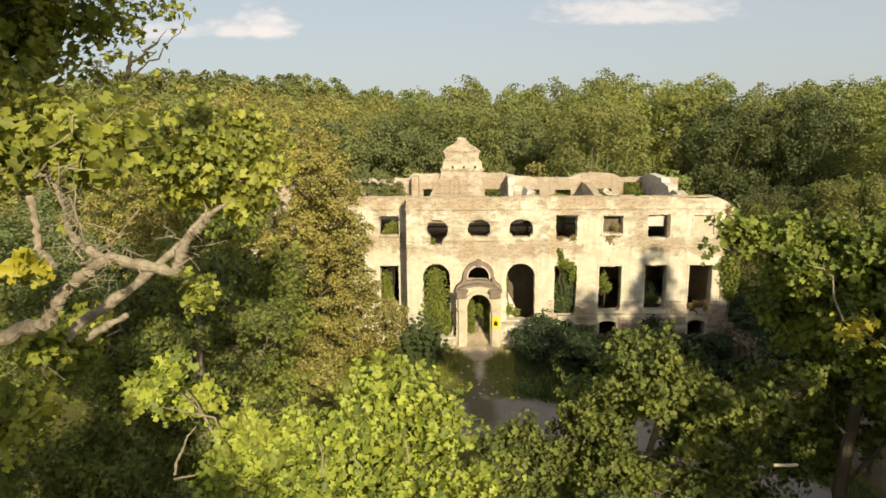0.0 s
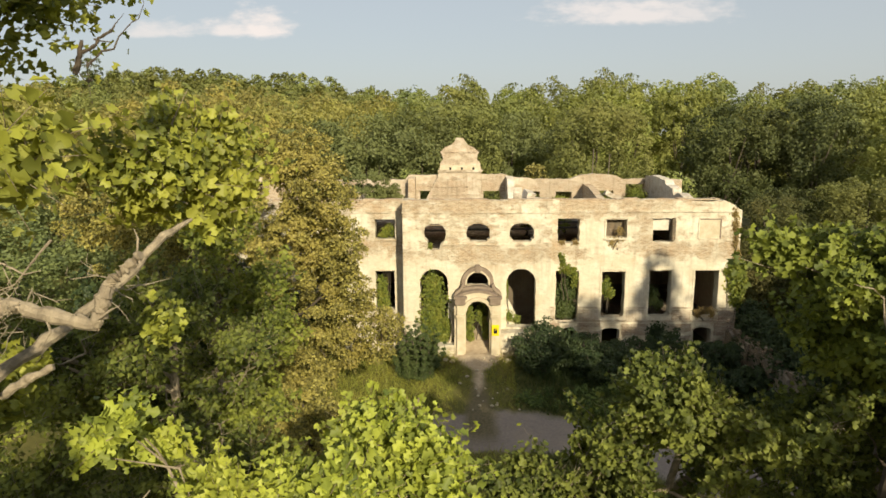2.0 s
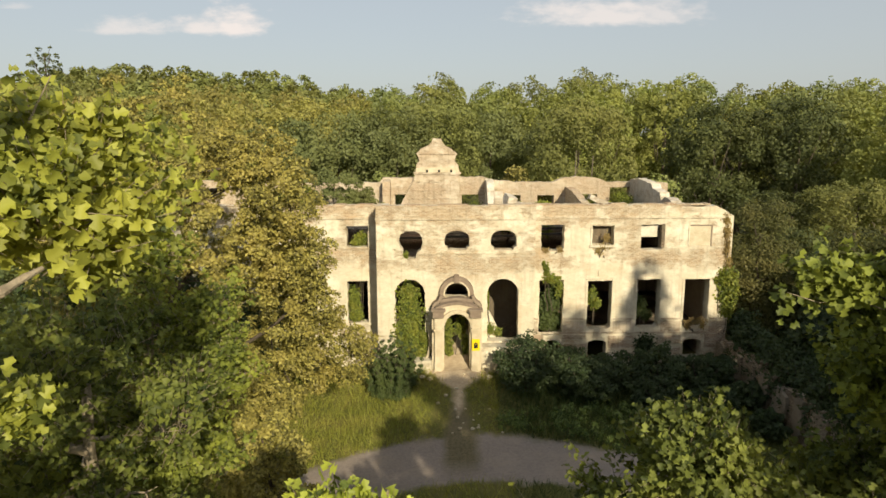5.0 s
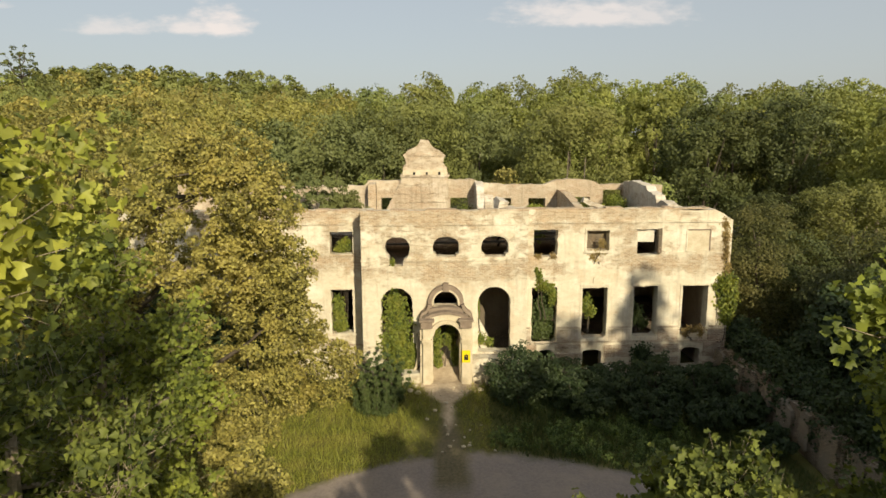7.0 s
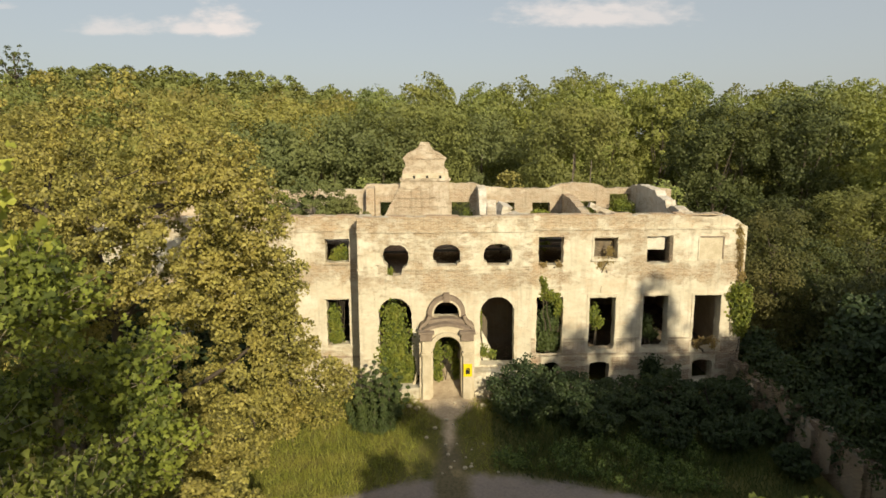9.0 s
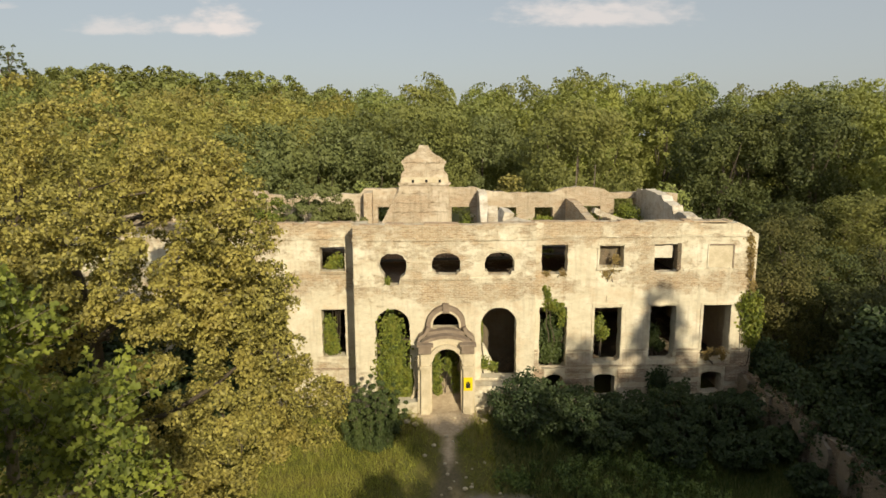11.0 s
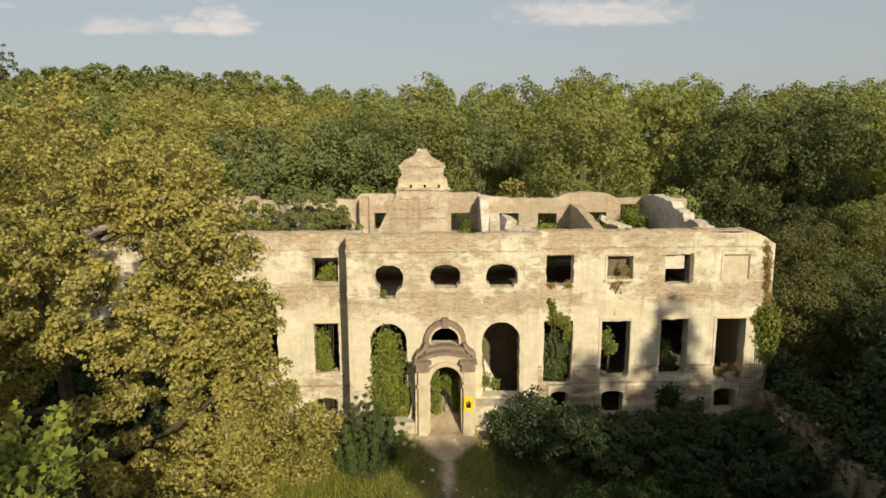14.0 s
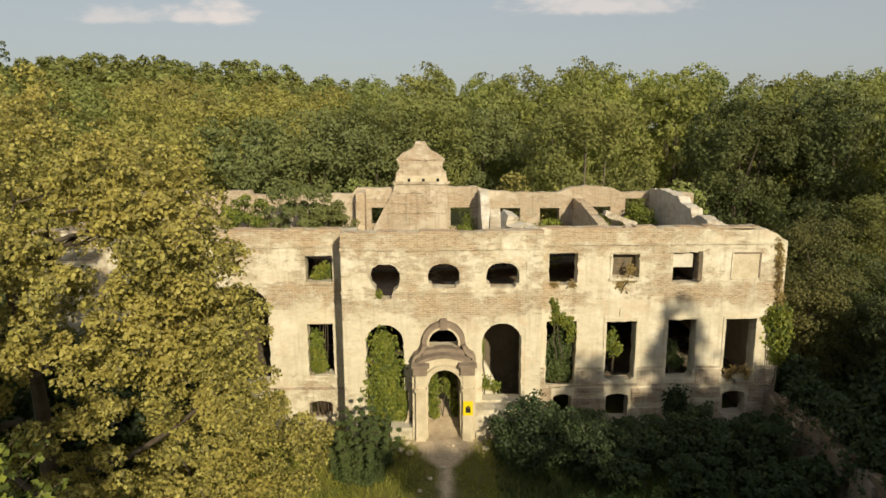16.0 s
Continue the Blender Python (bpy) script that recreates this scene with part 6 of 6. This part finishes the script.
# long grass
def grass():
    rng = np.random.default_rng(8)
    n = 90000
    x, y = rng.uniform(-14, 16, n), rng.uniform(24, 44, n)
    rad = np.hypot(x - 0.5, y - 21.2)
    lane = np.abs(x + 1.1) < 0.35 + np.clip((39.4 - y) / 3.8, 0, 1) * 0.5 + np.clip((y - 40.2) / 2.2, 0, 1) * 1.5
    worn = np.clip(1.35 - np.abs(x + 1.1 + rng.normal(0, 0.5, n)) / (1.0 + np.clip((39.6 - y) / 3.8, 0, 1) * 1.6), 0, 1) * (y > 33)
    keep = ((rad > 14.9) & ~(lane & (y > 33)) | (rad < 10.6)) & ~((y > 42.4) & (x > -3) & (x < 1))
    keep &= rng.uniform(0, 1, n) < np.where(rad < 10.6, 0.5, 1.0)
    keep &= rng.uniform(0, 1, n) > worn * 0.8
    x, y, worn = x[keep], y[keep], worn[keep]
    n = len(x)
    z = np.array([ground_height(a, b_) for a, b_ in zip(x, y)])
    h, w = rng.uniform(0.15, 0.55, n) * np.where((x > 2.5) & (y > 35.5), 1.7, 1.0) * (1 - 0.6 * worn), rng.uniform(0.008, 0.02, n)
    a = rng.uniform(0, 6.28, n)
    lean = rng.normal(0, 0.2, (n, 2))
    base = np.stack([x, y, z - 0.02], 1)
    side = np.stack([np.cos(a) * w, np.sin(a) * w, np.zeros(n)], 1)
    tip = base + np.stack([lean[:, 0], lean[:, 1], h], 1)
    v = np.stack([base - side, base + side, tip], 1).reshape(-1, 3)
    v = v.reshape(n, 3, 3)
    # blades east of x 1.2 get a darker colour that stands for shade
    for name, which, mat, label in (("grass", x < 1.2, LEAF_GRASS, "long dry-tipped meadow grass before the palace"), ("weeds", x >= 1.2, LEAF_PLUME, "green weeds before the bushes, darkened in colour for the shade")):
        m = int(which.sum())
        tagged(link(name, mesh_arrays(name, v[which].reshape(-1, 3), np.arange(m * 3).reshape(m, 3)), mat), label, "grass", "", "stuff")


def herbs():
    """Leafy weeds in uneven stands between the lane, the drive and the bushes."""
    g = np.random.default_rng(28)
    n = 620
    x, y = g.uniform(0.9, 11.5, n), g.uniform(34.6, 40.0, n)
    keep = (np.hypot(x - 0.5, y - 21.2) > 15.3) & (y < 37.4 + 0.28 * np.abs(x - 1.0)) & (g.uniform(0, 1, n) < 0.35 + 0.65 * (np.sin(x * 1.7 + y) > -0.2))
    x, y = x[keep], y[keep]
    tall_h = g.uniform(0.25, 0.85, len(x))
    k = 26
    f = g.uniform(0.1, 1.0, (len(x), k))
    spread = g.normal(0, 0.13, (len(x), k, 2)) * (1.3 - 0.7 * f)[:, :, None]
    z = np.array([ground_height(a, b_) for a, b_ in zip(x, y)])
    pts = np.stack([x[:, None] + spread[:, :, 0], y[:, None] + spread[:, :, 1], z[:, None] + f * tall_h[:, None]], 2).reshape(-1, 3)
    out_d = np.concatenate([spread * 4, np.full((len(x), k, 1), 0.5)], 2).reshape(-1, 3)
    tagged(link("leafy_weeds", leaf_mesh("leafy_weeds", pts, out_d, 0.13, KITE, g, 0.2, 0.6, 0.5), LEAF_WEED), "tall leafy green weeds beside the drive", "weeds", "", "stuff")


grass()
herbs()

# woods behind the palace: a few grown trees, then repeats of each
def billow_tree(label, at, h, r, leaves, size, mat, seed, billows=40):
    """A full-grown tree: a round dome of billowing leaf masses on a short bole, each mass broken into tufts."""
    ob = thing("forest_tree", label, "tree", (*at, ground_height(*at)), "trees of the wood")
    g, rnd = np.random.default_rng(seed), random.Random(seed)
    rz = 0.36 * h
    mid = np.array((0, 0, h - rz))
    tufts, radii, ways = [], [], []
    turn = g.uniform(0, 6.28)
    for i in range(billows):
        up = 1 - 1.75 * (i + 0.5) / billows
        ang = i * 2.39996 + turn
        d = np.array((math.cos(ang) * math.sqrt(1 - up * up), math.sin(ang) * math.sqrt(1 - up * up), up)) + g.normal(0, 0.12, 3)
        d /= np.linalg.norm(d)
        wide = r * g.uniform(0.24, 0.42)
        c = mid + np.sign(d) * np.abs(d) ** 0.82 * (np.array((r, r, rz)) - wide * 0.75) * g.uniform(0.82, 1.0)
        for _ in range(12):
            e = g.normal(0, 1, 3) + d * 1.1
            e /= np.linalg.norm(e)
            tufts.append(c + e * wide * g.uniform(0.5, 0.8))
            radii.append(wide * g.uniform(0.26, 0.42))
            ways.append(d)
    tufts, radii, ways = np.array(tufts), np.array(radii), np.array(ways)
    which = g.choice(len(tufts), leaves, p=radii ** 2 / np.sum(radii ** 2))
    e = g.normal(0, 1, (leaves, 3)) + ways[which] * 0.6
    e /= np.linalg.norm(e, axis=1, keepdims=True)
    pts = tufts[which] + e * (radii[which] * g.uniform(0.7, 1.15, leaves))[:, None]
    deep = g.uniform(0, 1, leaves) < 0.24
    pts[deep] = mid + (pts[deep] - mid) * g.uniform(0.45, 0.85, (int(deep.sum()), 1))
    link("crown", leaf_mesh("crown", pts, 0.7 * e + 0.4 * ways[which], size, SLIVER, g, flat=0.92, loose=0.32), mat, ob)
    bm = bmesh.new()
    line = bent((0, 0, -0.3), (0, 0, h * 0.8), 6, 0.3, rnd)
    tube(bm, line, [0.34, 0.28, 0.25, 0.2, 0.16, 0.11, 0.05], 7)
    for k in range(5):
        start = line[rnd.randint(2, 4)]
        tube(bm, bent(start, tufts[rnd.randrange(len(tufts))] * 0.9, 4, 0.3, rnd), [0.13, 0.1, 0.07, 0.05, 0.02], 5)
    part("trunk", bm, MAT_BARK_DARK, ob)
    return ob


# height of the wood's edge against the sky, as bearing east of the palace's axis and slope above the eye
EDGE = ((-1.2, 0.094), (-0.55, 0.088), (-0.4, 0.074), (-0.24, 0.07), (-0.13, 0.079), (-0.08, 0.082), (-0.03, 0.072), (0.0, 0.078), (0.06, 0.086), (0.11, 0.08), (0.17, 0.095), (0.25, 0.098), (0.32, 0.09), (0.40, 0.096), (0.45, 0.09), (0.49, 0.07), (0.53, 0.08), (0.57, 0.10), (0.62, 0.088), (0.75, 0.084), (1.3, 0.084))
HILL = ((-1.2, 0.118), (-0.55, 0.113), (-0.43, 0.108), (-0.36, 0.099), (-0.28, 0.095), (-0.2, 0.092), (-0.17, 0.074), (1.3, 0.04))
EYE = (-2.2, 7.0, 15.7)


def edge_height(line, x, y):
    b_ = (x - EYE[0]) / (y - EYE[1])
    slope = float(np.interp(b_, [p[0] for p in line], [p[1] for p in line])) - 0.001
    return EYE[2] + slope * (y - EYE[1])


FULL, TALLER, FAR = [], [], []
for i, (r, h, mat, n, size, tier, at) in enumerate((
        (6.0, 19.4, LEAF_FOREST, 17000, 0.25, FULL, (11.6, 68.0)), (5.6, 19, LEAF_OLIVE, 14000, 0.27, FULL, (-24.0, 68.0)), (5.4, 18.2, LEAF_BLUISH, 14000, 0.27, FULL, (-12.4, 72.0)), (5.0, 19, LEAF_DARK, 14000, 0.27, FULL, (26.0, 70.5)), (5.2, 18, LEAF_LIME, 14000, 0.27, FULL, (39.5, 60.0)),
        (5.2, 22, LEAF_FOREST, 5600, 0.38, TALLER, (-2.0, 90.0)), (5.4, 22, LEAF_OLIVE, 5600, 0.38, TALLER, (-30.0, 90.0)), (4.8, 22, LEAF_LIME, 5600, 0.38, TALLER, (28.0, 91.0)), (5.0, 22, LEAF_BLUISH, 5600, 0.38, TALLER, (44.0, 88.0)),
        (6.0, 20, LEAF_FOREST, 3200, 0.62, FAR, (-70.0, 170.0)))):
    ob = billow_tree("full-grown broadleaf tree of the dense wood", at, h, r, n, size, mat, 80 + i, 40 if tier is not FAR else 24)
    tier.append((ob, h))
rng = random.Random(9)
# grown trees that stand out along the edge of the wood: place, height, width and kind
spots = [(-6.6, 73.0, 18.4, 1.0, 2), (-17.5, 69.0, 17.4, 1.0, 2), (-2.5, 78.0, 19.0, 1.0, 0), (4.0, 79.0, 18.2, 0.95, 2), (31.5, 76.0, 18.6, 1.1, 3), (35.5, 72.0, 19.6, 1.0, 3), (46.0, 64.0, 19.0, 1.1, 0), (50.0, 72.0, 21.5, 1.1, 4), (57.0, 68.0, 20.0, 1.1, 3), (-31.0, 62.0, 16.8, 1.0, 1), (-38.0, 66.0, 18.5, 1.05, 1), (-46.0, 62.0, 18.0, 1.05, 1), (-54.0, 68.0, 19.0, 1.1, 1), (33.0, 57.5, 12.0, 0.8, 0), (-25.0, 45.5, 11.0, 0.9, 2), (-33.0, 50.0, 12.5, 1.0, 2), (-30.0, 38.0, 11.0, 0.9, 2), (-27.0, 27.0, 10.0, 0.85, 2), (-36.0, 42.0, 11.0, 1.0, 1), (27.0, 60.0, 11.0, 0.75, 3)]
for x, y, tall_m, wide, kind in spots:
    pick, h = FULL[kind]
    c = copy_thing(pick, pose(x, y, ground_height(x, y), 0, 0, rng.uniform(0, 360)))
    c.scale = (wide, wide * rng.uniform(0.95, 1.08), tall_m / h)
placed = [(o.location.x, o.location.y) for o, _ in FULL + TALLER + FAR] + [(p[0], p[1]) for p in spots]
rows = []
for row, y in enumerate((88, 97, 106, 116)):
    x = -0.8 * y + rng.uniform(0, 4)
    while x < 0.74 * y:
        rows.append((x + rng.uniform(-1.5, 1.5), y + rng.uniform(-2, 2), row))
        x += (6.6, 7.0, 6.6, 5.2)[row] * rng.uniform(0.75, 1.25)
rows += [(-128 + i * 8.0 + rng.uniform(-2, 2), 165 + row * 18 + rng.uniform(-3, 3), row + 10) for row in range(4) for i in range(14)]
for x, y, row in rows:
    if any(math.hypot(x - a, y - b_) < 4.6 for a, b_ in placed):
        continue
    placed.append((x, y))
    floor_z = ground_height(x, y)
    if row < 10:
        pick, tall_m = TALLER[rng.choice((1, 1, 0) if x < -12 else (3, 0, 2, 0) if x > 26 else (0, 2, 0, 3, 2))]
        want = edge_height(EDGE, x, y) * (1.0 if row == 3 else 1.0 - 0.035 * (3 - row)) + rng.uniform(-0.75, 0.25)
    else:
        pick, tall_m = FAR[0]
        want = edge_height(HILL, x, y) - (13 - row) * 2.2 + rng.uniform(-1.6, 0.4)
    high = min(max((want - floor_z) / tall_m, 0.5), 1.35)
    c = copy_thing(pick, pose(x, y, floor_z, 0, 0, rng.uniform(0, 360)))
    wide = rng.uniform(0.9, 1.15) if row < 10 else rng.uniform(1.3, 1.7)
    c.scale = (wide, wide * rng.uniform(0.92, 1.08), high)
